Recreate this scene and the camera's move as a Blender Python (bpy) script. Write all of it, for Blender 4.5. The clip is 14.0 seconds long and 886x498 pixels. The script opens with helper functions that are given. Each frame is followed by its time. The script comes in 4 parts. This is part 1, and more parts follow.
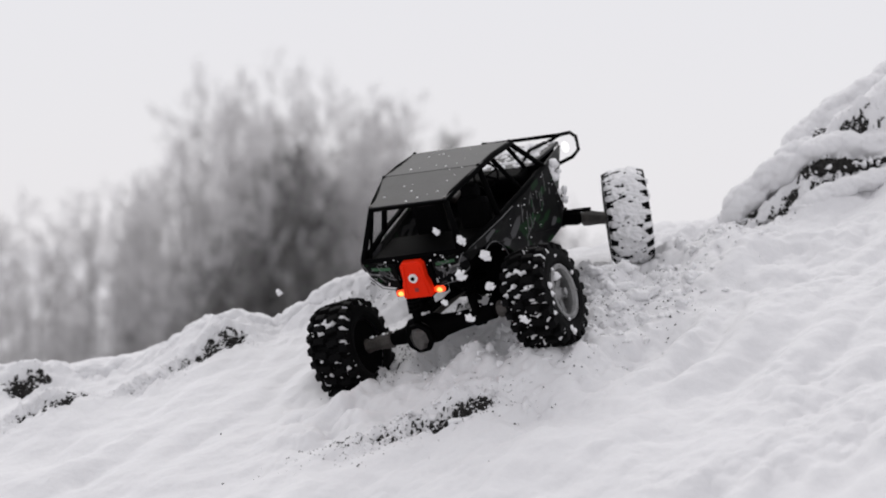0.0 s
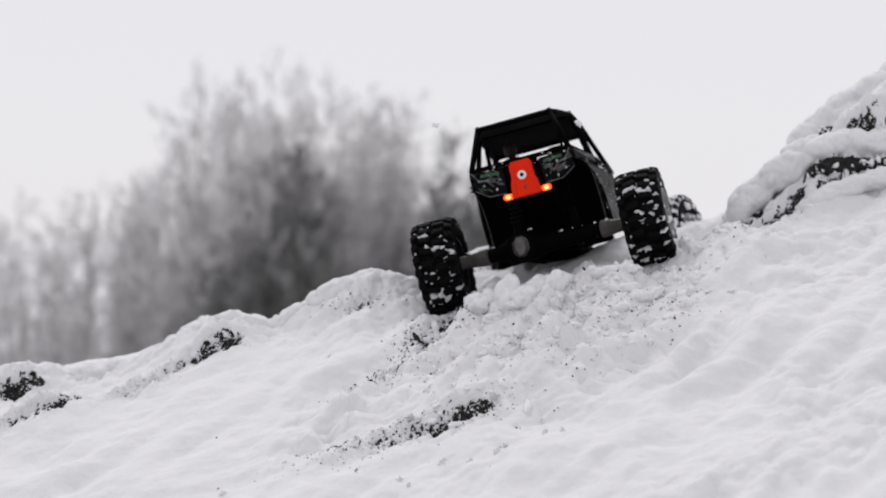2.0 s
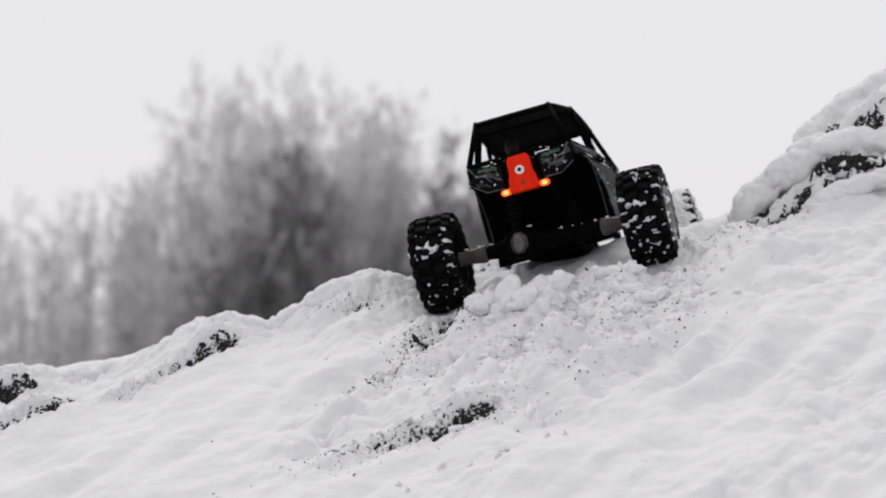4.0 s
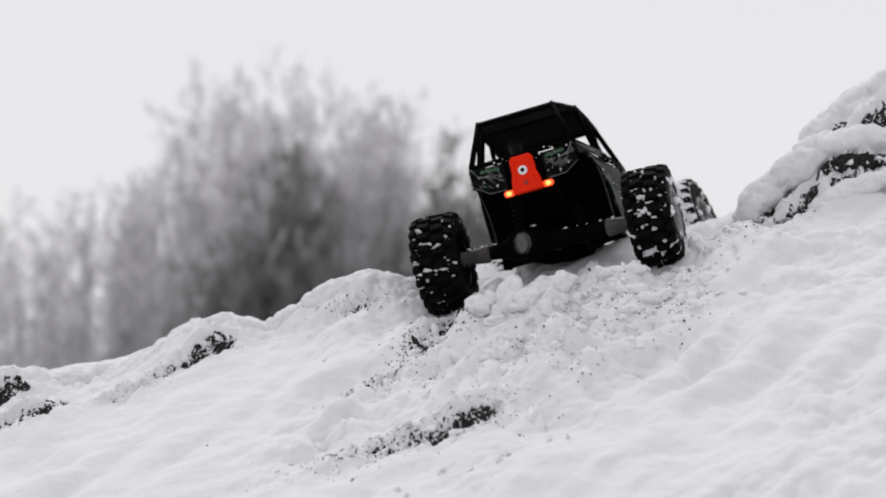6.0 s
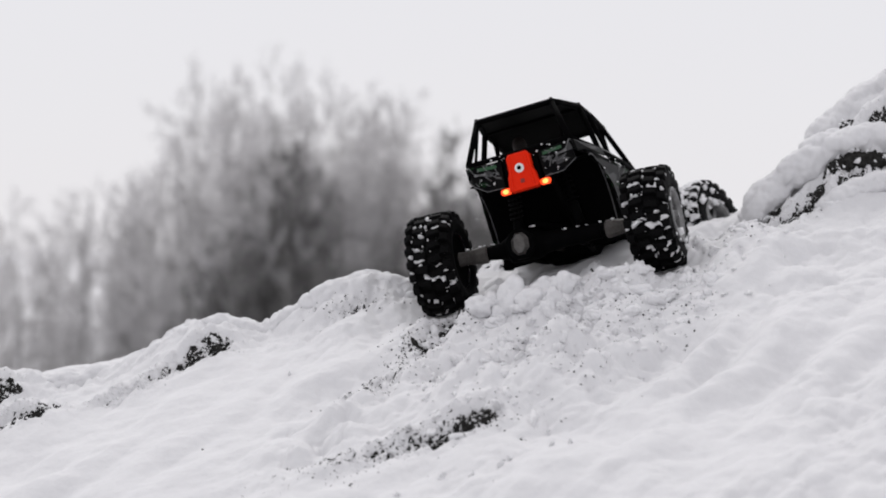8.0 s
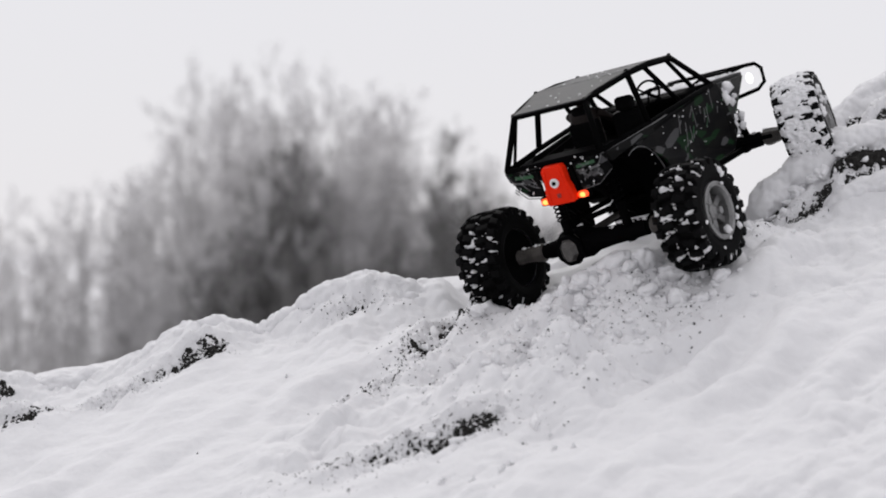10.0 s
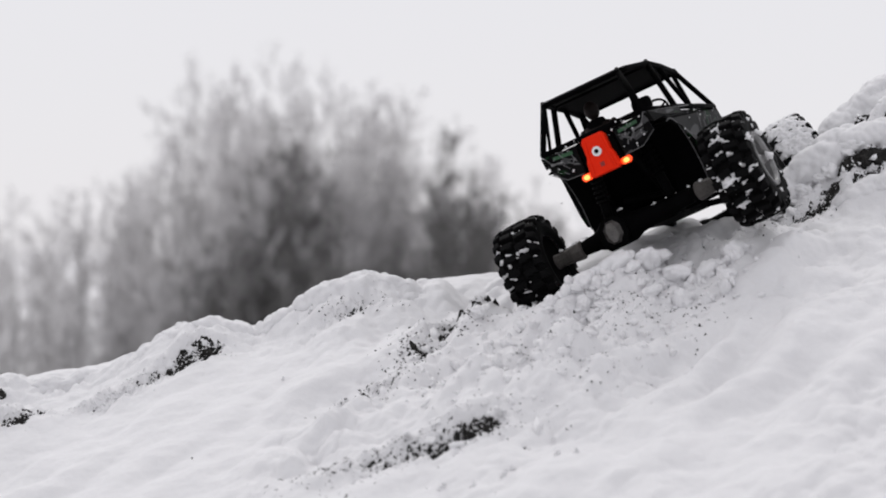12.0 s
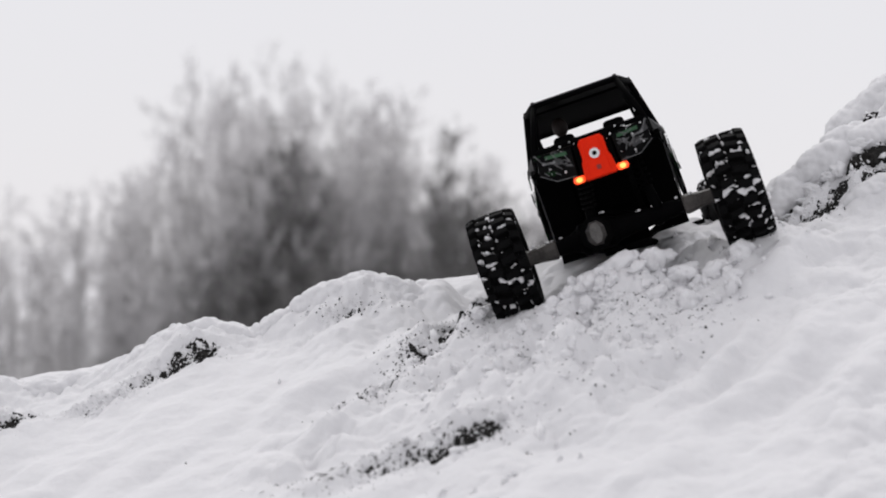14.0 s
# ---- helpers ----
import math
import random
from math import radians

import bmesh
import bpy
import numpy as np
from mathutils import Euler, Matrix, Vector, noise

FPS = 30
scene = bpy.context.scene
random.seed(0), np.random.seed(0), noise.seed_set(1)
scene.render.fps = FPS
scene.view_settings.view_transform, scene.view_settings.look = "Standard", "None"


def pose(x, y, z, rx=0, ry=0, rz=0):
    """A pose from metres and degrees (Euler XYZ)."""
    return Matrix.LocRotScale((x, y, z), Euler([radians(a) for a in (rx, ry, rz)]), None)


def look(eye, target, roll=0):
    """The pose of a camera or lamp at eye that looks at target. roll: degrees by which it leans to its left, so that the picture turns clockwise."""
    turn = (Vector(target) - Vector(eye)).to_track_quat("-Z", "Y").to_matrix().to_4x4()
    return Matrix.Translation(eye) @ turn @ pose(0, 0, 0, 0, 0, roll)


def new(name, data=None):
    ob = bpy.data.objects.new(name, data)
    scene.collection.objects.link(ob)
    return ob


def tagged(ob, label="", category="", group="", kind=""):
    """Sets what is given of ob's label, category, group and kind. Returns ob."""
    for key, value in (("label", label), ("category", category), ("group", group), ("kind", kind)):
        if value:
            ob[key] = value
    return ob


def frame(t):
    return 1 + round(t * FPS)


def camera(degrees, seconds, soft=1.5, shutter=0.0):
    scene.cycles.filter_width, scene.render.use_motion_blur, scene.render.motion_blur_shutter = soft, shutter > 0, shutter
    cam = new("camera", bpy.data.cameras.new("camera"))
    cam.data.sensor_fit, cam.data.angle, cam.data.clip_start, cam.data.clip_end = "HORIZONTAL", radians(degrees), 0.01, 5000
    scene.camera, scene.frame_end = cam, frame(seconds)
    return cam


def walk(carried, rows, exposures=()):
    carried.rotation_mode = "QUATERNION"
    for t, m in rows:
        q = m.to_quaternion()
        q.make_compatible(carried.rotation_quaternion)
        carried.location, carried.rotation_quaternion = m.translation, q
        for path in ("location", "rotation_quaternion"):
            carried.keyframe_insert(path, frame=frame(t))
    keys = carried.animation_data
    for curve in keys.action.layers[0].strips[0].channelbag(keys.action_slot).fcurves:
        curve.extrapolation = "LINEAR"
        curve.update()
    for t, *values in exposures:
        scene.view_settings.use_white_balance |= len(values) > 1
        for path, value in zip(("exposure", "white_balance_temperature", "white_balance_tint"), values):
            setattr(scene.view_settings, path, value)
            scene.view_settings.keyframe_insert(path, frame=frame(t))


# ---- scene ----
cam = camera(20, 14.0, soft=1.9)
walk(cam, [(0.0, pose(0, -0.208, 0, 90)), (3.0, pose(0, -0.118, 0, 90)), (7.0, pose(0, 0.0, 0, 90)),
           (10.5, pose(0, 0.101, 0, 90)), (14.0, pose(0, 0.211, 0, 90))])
cam.data.dof.use_dof = True
cam.data.dof.focus_distance = 3.05
cam.data.dof.aperture_fstop = 5.6

# ---- world and light: a bright overcast winter sky ----
world = bpy.data.worlds.new("overcast")
scene.world = world
world.use_nodes = True
nt = world.node_tree
nt.nodes.clear()
sky = nt.nodes.new("ShaderNodeTexSky")
sky.sky_type = "NISHITA"
sky.sun_disc = False
sky.sun_elevation = radians(49)
sky.sun_rotation = radians(-9)
cloud = nt.nodes.new("ShaderNodeMix")
cloud.data_type = "RGBA"
cloud.inputs["Factor"].default_value = 0.96
scaled = nt.nodes.new("ShaderNodeVectorMath")
scaled.operation = "SCALE"
scaled.inputs["Scale"].default_value = 0.1
back = nt.nodes.new("ShaderNodeBackground")
outw = nt.nodes.new("ShaderNodeOutputWorld")
nt.links.new(sky.outputs[0], scaled.inputs[0])
nt.links.new(scaled.outputs[0], cloud.inputs["A"])
cloud.inputs["B"].default_value = (0.812, 0.802, 0.836, 1)
nt.links.new(cloud.outputs["Result"], back.inputs["Color"])
back.inputs["Strength"].default_value = 1.0
nt.links.new(back.outputs[0], outw.inputs[0])

sun_data = bpy.data.lights.new("sun", "SUN")
sun_data.energy = 1.25
sun_data.angle = radians(40)
sun_data.color = (1.0, 0.98, 0.96)
sun = new("sun", sun_data)
sun.matrix_world = look((-1.0, 9.0, 7.0), (0, 3, 0))
tagged(sun, kind="structure")


# ---- materials ----
def mat(name, color, rough=0.6, metal=0.0, vary=0.3, scale=40.0, bump=0.2, fine=250.0, emit=None, power=0.0, spec=0.5):
    """A surface whose colour varies at two scales, with a fine relief. scale, fine: per metre."""
    m = bpy.data.materials.new(name)
    m.use_nodes = True
    t = m.node_tree
    p = t.nodes["Principled BSDF"]
    co = t.nodes.new("ShaderNodeTexCoord")
    n1 = t.nodes.new("ShaderNodeTexNoise")
    n2 = t.nodes.new("ShaderNodeTexNoise")
    n1.inputs["Scale"].default_value, n1.inputs["Detail"].default_value = scale, 5
    n2.inputs["Scale"].default_value, n2.inputs["Detail"].default_value = fine, 3
    for n in (n1, n2):
        t.links.new(co.outputs["Object"], n.inputs["Vector"])
    add = t.nodes.new("ShaderNodeMath")
    add.operation = "ADD"
    t.links.new(n1.outputs["Fac"], add.inputs[0])
    t.links.new(n2.outputs["Fac"], add.inputs[1])
    ramp = t.nodes.new("ShaderNodeMapRange")
    ramp.inputs["From Min"].default_value, ramp.inputs["From Max"].default_value = 0.6, 1.4
    ramp.inputs["To Min"].default_value, ramp.inputs["To Max"].default_value = 1 - vary, 1 + vary
    t.links.new(add.outputs[0], ramp.inputs["Value"])
    mul = t.nodes.new("ShaderNodeVectorMath")
    mul.operation = "SCALE"
    mul.inputs[0].default_value = color[:3]
    t.links.new(ramp.outputs[0], mul.inputs["Scale"])
    t.links.new(mul.outputs[0], p.inputs["Base Color"])
    p.inputs["Roughness"].default_value = rough
    p.inputs["Metallic"].default_value = metal
    p.inputs["Specular IOR Level"].default_value = spec
    if bump:
        b = t.nodes.new("ShaderNodeBump")
        b.inputs["Strength"].default_value = bump
        b.inputs["Distance"].default_value = 0.6 / fine
        t.links.new(n2.outputs["Fac"], b.inputs["Height"])
        t.links.new(b.outputs[0], p.inputs["Normal"])
    if emit:
        p.inputs["Emission Color"].default_value = (*emit, 1)
        p.inputs["Emission Strength"].default_value = power
    return m


SNOW = mat("snow", (0.71, 0.707, 0.719), 0.85, vary=0.03, scale=25, bump=0.22, fine=140, spec=0.15)
CLODS = mat("loose_snow", (0.77, 0.768, 0.78), 0.8, vary=0.04, scale=60, bump=0.6, fine=500, spec=0.2)
EARTH = mat("peaty_earth", (0.026, 0.025, 0.024), 0.95, vary=0.9, scale=120, bump=1.0, fine=420, spec=0.05)
BARK = mat("frosted_bark", (0.28, 0.274, 0.27), 0.9, vary=0.4, scale=3, bump=0.0, fine=30, spec=0.1)
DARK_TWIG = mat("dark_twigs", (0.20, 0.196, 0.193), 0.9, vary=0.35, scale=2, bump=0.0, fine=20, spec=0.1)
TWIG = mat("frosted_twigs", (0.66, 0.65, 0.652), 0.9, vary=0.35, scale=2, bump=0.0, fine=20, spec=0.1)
RUBBER = mat("rubber", (0.0028, 0.0028, 0.003), 0.7, vary=0.4, scale=60, bump=0.3, fine=600, spec=0.06)
BLACK = mat("black_plastic", (0.0022, 0.0022, 0.0024), 0.6, vary=0.3, scale=50, bump=0.1, fine=500, spec=0.008)
PANEL = mat("roof_panel", (0.022, 0.022, 0.0235), 0.5, vary=0.35, scale=40, bump=0.1, fine=400, spec=0.12)
GREY = mat("axle_casing", (0.062, 0.057, 0.053), 0.5, vary=0.5, scale=80, bump=0.2, fine=500, spec=0.2)
RED = mat("red_plastic", (0.74, 0.022, 0.004), 0.45, vary=0.08, scale=60, bump=0.05, fine=400, spec=0.07)
LAMP = mat("tail_lamp", (0.75, 0.03, 0.01), 0.3, vary=0.05, bump=0, emit=(1.0, 0.075, 0.012), power=1.3)
GLOW = mat("lamp_core", (0.8, 0.3, 0.1), 0.3, vary=0.05, bump=0, emit=(1.0, 0.36, 0.07), power=2.0)
WHITE = mat("white_plastic", (0.75, 0.75, 0.75), 0.4, vary=0.05, bump=0)

STEEL = mat("dull_steel", (0.004, 0.004, 0.004), 0.6, 0.0, vary=0.3, scale=120, bump=0.1, fine=600, spec=0.03)
COVER = mat("worn_metal", (0.075, 0.071, 0.068), 0.38, 0.4, vary=0.5, scale=120, bump=0.3, fine=500)
RIM = mat("rim_metal", (0.22, 0.22, 0.22), 0.4, 0.7, vary=0.3, scale=120, bump=0.1, fine=600)
GREEN = mat("green_sticker", (0.008, 0.06, 0.018), 0.5, vary=0.4, scale=200, bump=0)
DECAL = mat("scratched_decal", (0.085, 0.085, 0.087), 0.5, vary=0.7, scale=300, bump=0)
PALE = mat("worn_pale_sticker", (0.17, 0.17, 0.172), 0.5, vary=0.6, scale=300, bump=0)
MAROON = mat("dark_red_badge", (0.22, 0.01, 0.006), 0.5, vary=0.2, bump=0)
CLOTH = mat("seat_plastic", (0.006, 0.006, 0.0065), 0.8, vary=0.4, scale=80, bump=0.3, fine=500, spec=0.01)
DOLL = mat("dark_figure", (0.016, 0.010, 0.009), 0.7, vary=0.5, scale=60, bump=0.1, spec=0.3)
HEAD = mat("headlamp", (0.8, 0.8, 0.8), 0.2, vary=0.02, bump=0, emit=(1, 0.99, 0.95), power=1.2)


def camo():
    """Dark camouflage foil: black, greys and a little green in angular patches."""
    m = mat("camouflage", (0.03, 0.03, 0.03), 0.4, vary=0.4, bump=0.08, fine=500, spec=0.025)
    t = m.node_tree
    p = t.nodes["Principled BSDF"]
    co = t.nodes.new("ShaderNodeTexCoord")
    vo = t.nodes.new("ShaderNodeTexVoronoi")
    vo.inputs["Scale"].default_value = 95
    warp = t.nodes.new("ShaderNodeMapping")
    warp.inputs["Scale"].default_value = (1, 0.45, 1.3)
    warp.inputs["Rotation"].default_value = (0.7, 0, 0)
    ramp = t.nodes.new("ShaderNodeValToRGB")
    ramp.color_ramp.interpolation = "CONSTANT"
    e = ramp.color_ramp.elements
    e[0].position, e[0].color = 0.0, (0.004, 0.004, 0.0045, 1)
    e[1].position, e[1].color = 0.42, (0.006, 0.006, 0.006, 1)
    for pos, col in ((0.60, (0.008, 0.024, 0.010, 1)), (0.68, (0.006, 0.006, 0.006, 1)), (0.80, (0.065, 0.065, 0.067, 1)), (0.88, (0.006, 0.006, 0.006, 1))):
        k = e.new(pos)
        k.color = col
    t.links.new(co.outputs["Object"], warp.inputs["Vector"])
    t.links.new(warp.outputs[0], vo.inputs["Vector"])
    sep = t.nodes.new("ShaderNodeSeparateColor")
    t.links.new(vo.outputs["Color"], sep.inputs[0])
    t.links.new(sep.outputs[0], ramp.inputs[0])
    t.links.new(ramp.outputs[0], p.inputs["Base Color"])
    return m


CAMO = camo()


def part(name, bm, material, parent=None, label="", smooth=False):
    """Links a bmesh as one mesh object, under a thing or a part where one is given."""
    me = bpy.data.meshes.new(name)
    if smooth:
        for f in bm.faces:
            f.smooth = True
    bm.to_mesh(me)
    bm.free()
    me.materials.append(material)
    ob = new(name, me)
    if parent:
        ob.parent = parent
    if label:
        tagged(ob, label)
    return ob


# ---- the snow bank: one sheet from the camera's feet to the horizon ----
BUMPS = (  # x, y, height, width in x, width in y
    (-0.312, 3.24, 0.0441, 0.067, 0.07),
    (-0.096, 3.25, 0.0464, 0.071, 0.09),
    (0.050, 3.26, -0.0300, 0.039, 0.10),
    (0.387, 3.26, -0.0280, 0.060, 0.10),
    (0.505, 3.27, 0.0259, 0.035, 0.08),
    (0.549, 3.30, 0.0587, 0.048, 0.08),
    (0.455, 3.29, 0.0446, 0.068, 0.07),
    (0.649, 3.33, 0.1490, 0.085, 0.10),
    (-0.580, 3.27, 0.0254, 0.069, 0.06),
    (-0.195, 3.23, 0.0118, 0.023, 0.05),
    (-0.020, 3.14, -0.0120, 0.050, 0.06),
    (-0.159, 3.25, 0.0215, 0.039, 0.07),
    (-0.003, 3.25, 0.0161, 0.023, 0.06),
    (0.195, 3.035, 0.0430, 0.055, 0.07), (0.300, 3.03, 0.0080, 0.070, 0.07), (0.020, 2.86, 0.0160, 0.050, 0.05), (0.080, 2.85, 0.0210, 0.070, 0.05),
    (0.370, 3.05, 0.0340, 0.060, 0.09), (0.085, 3.17, -0.0300, 0.042, 0.06), (-0.110, 2.95, -0.0140, 0.050, 0.05), (0.140, 2.84, 0.0240, 0.050, 0.05), (0.060, 2.80, 0.0120, 0.050, 0.04),
    (-0.448, 3.26, -0.0158, 0.045, 0.06),
    (0.730, 3.36, 0.0500, 0.060, 0.10),
)


def soft_min(a, b, k):
    d = a - b
    return 0.5 * (a + b - np.sqrt(d * d + k * k))


def ground(x, y):
    """The snow's height, without its small lumps."""
    front = -0.082 + 0.23 * (x - 0.008) + 0.32 * (y - 3.1)
    crest = -0.030 + 0.23 * x - 0.05 * (y - 3.25)
    behind = -0.060 + 0.23 * x - 0.55 * (y - 3.80)
    z = soft_min(soft_min(front, crest, 0.03), behind, 0.06)
    for bx, by, h, wx, wy in BUMPS:
        z = z + h * np.exp(-((x - bx) / wx) ** 2 - ((y - by) / wy) ** 2)
    # away from the bank the ground levels out
    far = np.clip((np.hypot(x * 0.9, y - 3.1) - 1.2) / 3.0, 0, 1)
    far = far * far * (3 - 2 * far)
    return z * (1 - far) + far * -1.25


LEFT_RUT = ((-0.16, 2.80), (-0.095, 2.93), (-0.016, 3.01), (0.033, 3.17), (0.05, 3.30))
RIGHT_RUT = ((0.06, 2.86), (0.14, 2.97), (0.25, 3.07), (0.30, 3.16), (0.36, 3.28))


def beside(x, y, line):
    """Distance from a line of points, and on which side: positive to its right."""
    best, sign = 9.0, 1.0
    for (ax, ay), (bx, by) in zip(line, line[1:]):
        dx, dy = bx - ax, by - ay
        k = min(1, max(0, ((x - ax) * dx + (y - ay) * dy) / (dx * dx + dy * dy)))
        ex, ey = x - ax - k * dx, y - ay - k * dy
        d = math.hypot(ex, ey)
        if d < best:
            best, sign = d, (1.0 if ex * dy - ey * dx > 0 else -1.0)
    return best, sign


# bare places: x, y, half length, half width, turn in degrees, how much shows
BARE = (
    (0.014, 2.738, 0.040, 0.024, 16, 1.06, "rock"), (-0.058, 2.735, 0.052, 0.016, 15, 0.55, "rock"), (-0.030, 2.727, 0.016, 0.010, 15, 0.80, "rock"),
    (-0.098, 2.927, 0.020, 0.012, 25, 0.72, "rock"), (-0.068, 2.955, 0.034, 0.011, 45, 0.64, "rock"),
    # the patch at x 0.170 is soil plus the truck's shade, put in as earth
    (0.044, 3.142, 0.024, 0.020, 25, 0.92, "rock"), (-0.012, 3.060, 0.036, 0.018, 48, 0.90, "rock"), (0.016, 3.100, 0.036, 0.019, 48, 0.95, "rock"), (0.170, 3.112, 0.050, 0.022, 20, 0.64, "rock"),
    (-0.298, 3.152, 0.036, 0.017, 32, 1.02, "tuft"), (-0.350, 3.124, 0.044, 0.014, 30, 0.72, "tuft"), (-0.402, 3.104, 0.030, 0.010, 28, 0.58, "tuft"),
    (-0.502, 3.080, 0.032, 0.019, 24, 1.02, "tuft"), (-0.566, 3.200, 0.026, 0.020, 20, 1.05, "tuft"), (-0.545, 3.070, 0.030, 0.012, 24, 0.60, "tuft"),
    (-0.117, 3.175, 0.034, 0.011, 25, 0.55, "tuft"), (0.400, 3.186, 0.046, 0.009, 26, 0.66, "tuft"), (0.450, 3.198, 0.040, 0.013, 28, 0.92, "tuft"),
    (0.530, 3.212, 0.060, 0.010, 30, 0.84, "tuft"), (0.556, 3.255, 0.050, 0.014, 20, 0.92, "tuft"),
)


def dome(p):
    """Rounded blobs that meet in creases."""
    d = noise.voronoi(p)[0][0]
    return math.sqrt(max(0.0, 1 - (d / 0.75) ** 2))


def knobs(x, y):
    """Rounded knobs of snow round the bare places."""
    h = 0.0
    for bx, by, hl, hw, turn, show, kind in BARE:
        if abs(x - bx) < 0.12 and abs(y - by) < 0.12:
            a = radians(turn)
            u, v = (x - bx) * math.cos(a) + (y - by) * math.sin(a), -(x - bx) * math.sin(a) + (y - by) * math.cos(a)
            w = math.exp(-(u / (hl * 1.5)) ** 2 - ((v - hw * 0.3) / (hw * 1.6)) ** 2)
            if w > 0.03:
                p = Vector((x, y, 0))
                h = max(h, w * (0.016 * abs(noise.noise(p * 46 + Vector((0, 0, bx * 9)))) + 0.0075 * dome(p * 80) + 0.0045 * dome(p * 150) + 0.006 * abs(noise.noise(p * 200)) - 0.002))
    return h


def soft_abs(n):
    return math.sqrt(n * n + 0.005)


def detail(x, y):
    """Lumps, ruts, ripples and hollows of the snow near the truck's path."""
    p = Vector((x, y, 0))
    low = 1 + 0.35 * max(0.0, min(1.0, (3.19 - y) / 0.10)) * max(0.0, min(1.0, (x + 0.18) / 0.2))
    along, across = 0.62 * x + 0.786 * y, -0.786 * x + 0.62 * y
    h = low * (0.009 * noise.noise(p * 8) + 0.016 * (soft_abs(noise.noise(Vector((along * 5, across * 13, 7)))) - 0.25) + 0.0060 * noise.noise(Vector((along * 12, across * 22, 3))) + 0.0030 * noise.noise(p * 36) + 0.0009 * noise.noise(p * 95))
    # crusted lumps on the open snow
    crust = max(0.0, min(1.0, 0.25 + 1.6 * noise.noise(p * 6 + Vector((0, 0, 5))))) * max(0.15, min(1.0, 0.4 + (x + 0.1) * 2.5))
    h += crust * (0.0085 * dome(p * 24) + 0.0036 * dome(p * 62) - 0.005)
    dl, sl = beside(x, y, LEFT_RUT)
    dr, sr = beside(x, y, RIGHT_RUT)
    right = max(0.0, min(1.0, (dl * sl + 0.012) / 0.034))
    right = right * right * (3 - 2 * right)
    mess = max(math.exp(-(dl / 0.07) ** 2) * (0.4 + 0.6 * right), math.exp(-(dr / 0.06) ** 2),
               0.9 * math.exp(-((x - 0.13) / 0.16) ** 2 - ((y - 2.90) / 0.17) ** 2), 0.8 * math.exp(-((x - 0.16) / 0.10) ** 2 - ((y - 3.08) / 0.08) ** 2))
    mess = max(mess, 0.55 * math.exp(-((x - 0.42) / 0.17) ** 2 - ((y - 3.08) / 0.10) ** 2), 0.40 * math.exp(-((x - 0.02) / 0.16) ** 2 - ((y - 2.83) / 0.13) ** 2),
               0.35 * math.exp(-((x + 0.10) / 0.12) ** 2 - ((y - 3.14) / 0.07) ** 2))
    # broken clods: rounded tops with creases between them
    if mess > 0.02:
        q = p + 0.006 * Vector((noise.noise(p * 40), noise.noise(p * 40 + Vector((5, 5, 0))), 0))
        some = max(0.0, min(1.0, 0.6 + 1.6 * noise.noise(p * 17)))
        h += mess * (0.050 * soft_abs(noise.noise(p * 12 + Vector((3, 1, 0)))) + 0.022 * some * dome(q * 25) + 0.014 * dome(q * 48) * (1.2 - some) + 0.006 * dome(q * 105) + 0.002 * noise.noise(p * 150) - 0.034)
    # the rut's broken edge: higher to its right
    edge = max(0.0, min(1.0, (y - 2.84) / 0.08)) * max(0.0, min(1.0, (3.22 - y) / 0.06))
    wob = 0.010 * noise.noise(p * 35 + Vector((9, 0, 0)))
    h += edge * (0.015 * right * math.exp(-((dl - 0.022 + wob) / 0.026) ** 2) - 0.007 * (1 - right) * math.exp(-((dl - 0.006) / 0.022) ** 2))
    h -= 0.008 * math.exp(-(dr / 0.025) ** 2)
    # soft ripples lower down the bank
    m = max(0.0, min(1.0, (x - 0.12) / 0.15)) * max(0.0, min(1.0, (2.93 - y) / 0.10))
    if m:
        w = across + 0.050 * noise.noise(p * 6)
        h += m * 0.0075 * math.sin(w * math.tau / 0.094 + 2.5 * noise.noise(p * 3)) * max(0.1, 0.6 + 1.2 * noise.noise(p * 5))
    # snow heaped up between the wheels at the top
    h += 0.016 * math.exp(-((x - 0.31) / 0.05) ** 2 - ((y - 3.13) / 0.05) ** 2) + 0.012 * math.exp(-((x - 0.20) / 0.06) ** 2 - ((y - 3.14) / 0.03) ** 2) - 0.012 * math.exp(-((x - 0.20) / 0.06) ** 2 - ((y - 3.10) / 0.030) ** 2)
    # knobbly snow along the top of the ridge, and hollows where the ground is bare
    top = math.exp(-((y - 3.22) / 0.06) ** 2) * (1.0 if x < -0.02 or x > 0.38 else 0.0)
    h -= 0.0062 * math.exp(-((y - 3.24) / 0.09) ** 2)
    h += top * (0.012 * abs(noise.noise(p * 36)) + 0.007 * abs(noise.noise(p * 90)) - 0.0015)
    if x > 0.36 and 3.10 < y < 3.5:
        h += min(1.0, (x - 0.36) / 0.05) * math.exp(-((y - 3.29) / 0.10) ** 2) * (0.016 * dome(p * 21) + 0.007 * dome(p * 60) - 0.014)
    elif x < -0.02 and 3.16 < y < 3.4:
        h += math.exp(-((y - 3.24) / 0.06) ** 2) * (0.008 * dome(p * 30) + 0.004 * dome(p * 75) - 0.0075)
    for bx, by, hl, hw, turn, show, kind in BARE:
        if abs(x - bx) < 0.12 and abs(y - by) < 0.12:
            a = radians(turn)
            u, v = (x - bx) * math.cos(a) + (y - by) * math.sin(a), -(x - bx) * math.sin(a) + (y - by) * math.cos(a)
            h -= 0.012 * show * math.exp(-(u / hl) ** 2 - (v / hw) ** 2)
            h += (0.014 if show > 0.9 else 0.006 * show) * math.exp(-(u / (hl * 1.3)) ** 2 - ((v - max(0.020, hw * 1.5)) / 0.014) ** 2)
    return h


def height(x, y):
    return float(ground(x, y)) + detail(x, y) + knobs(x, y)


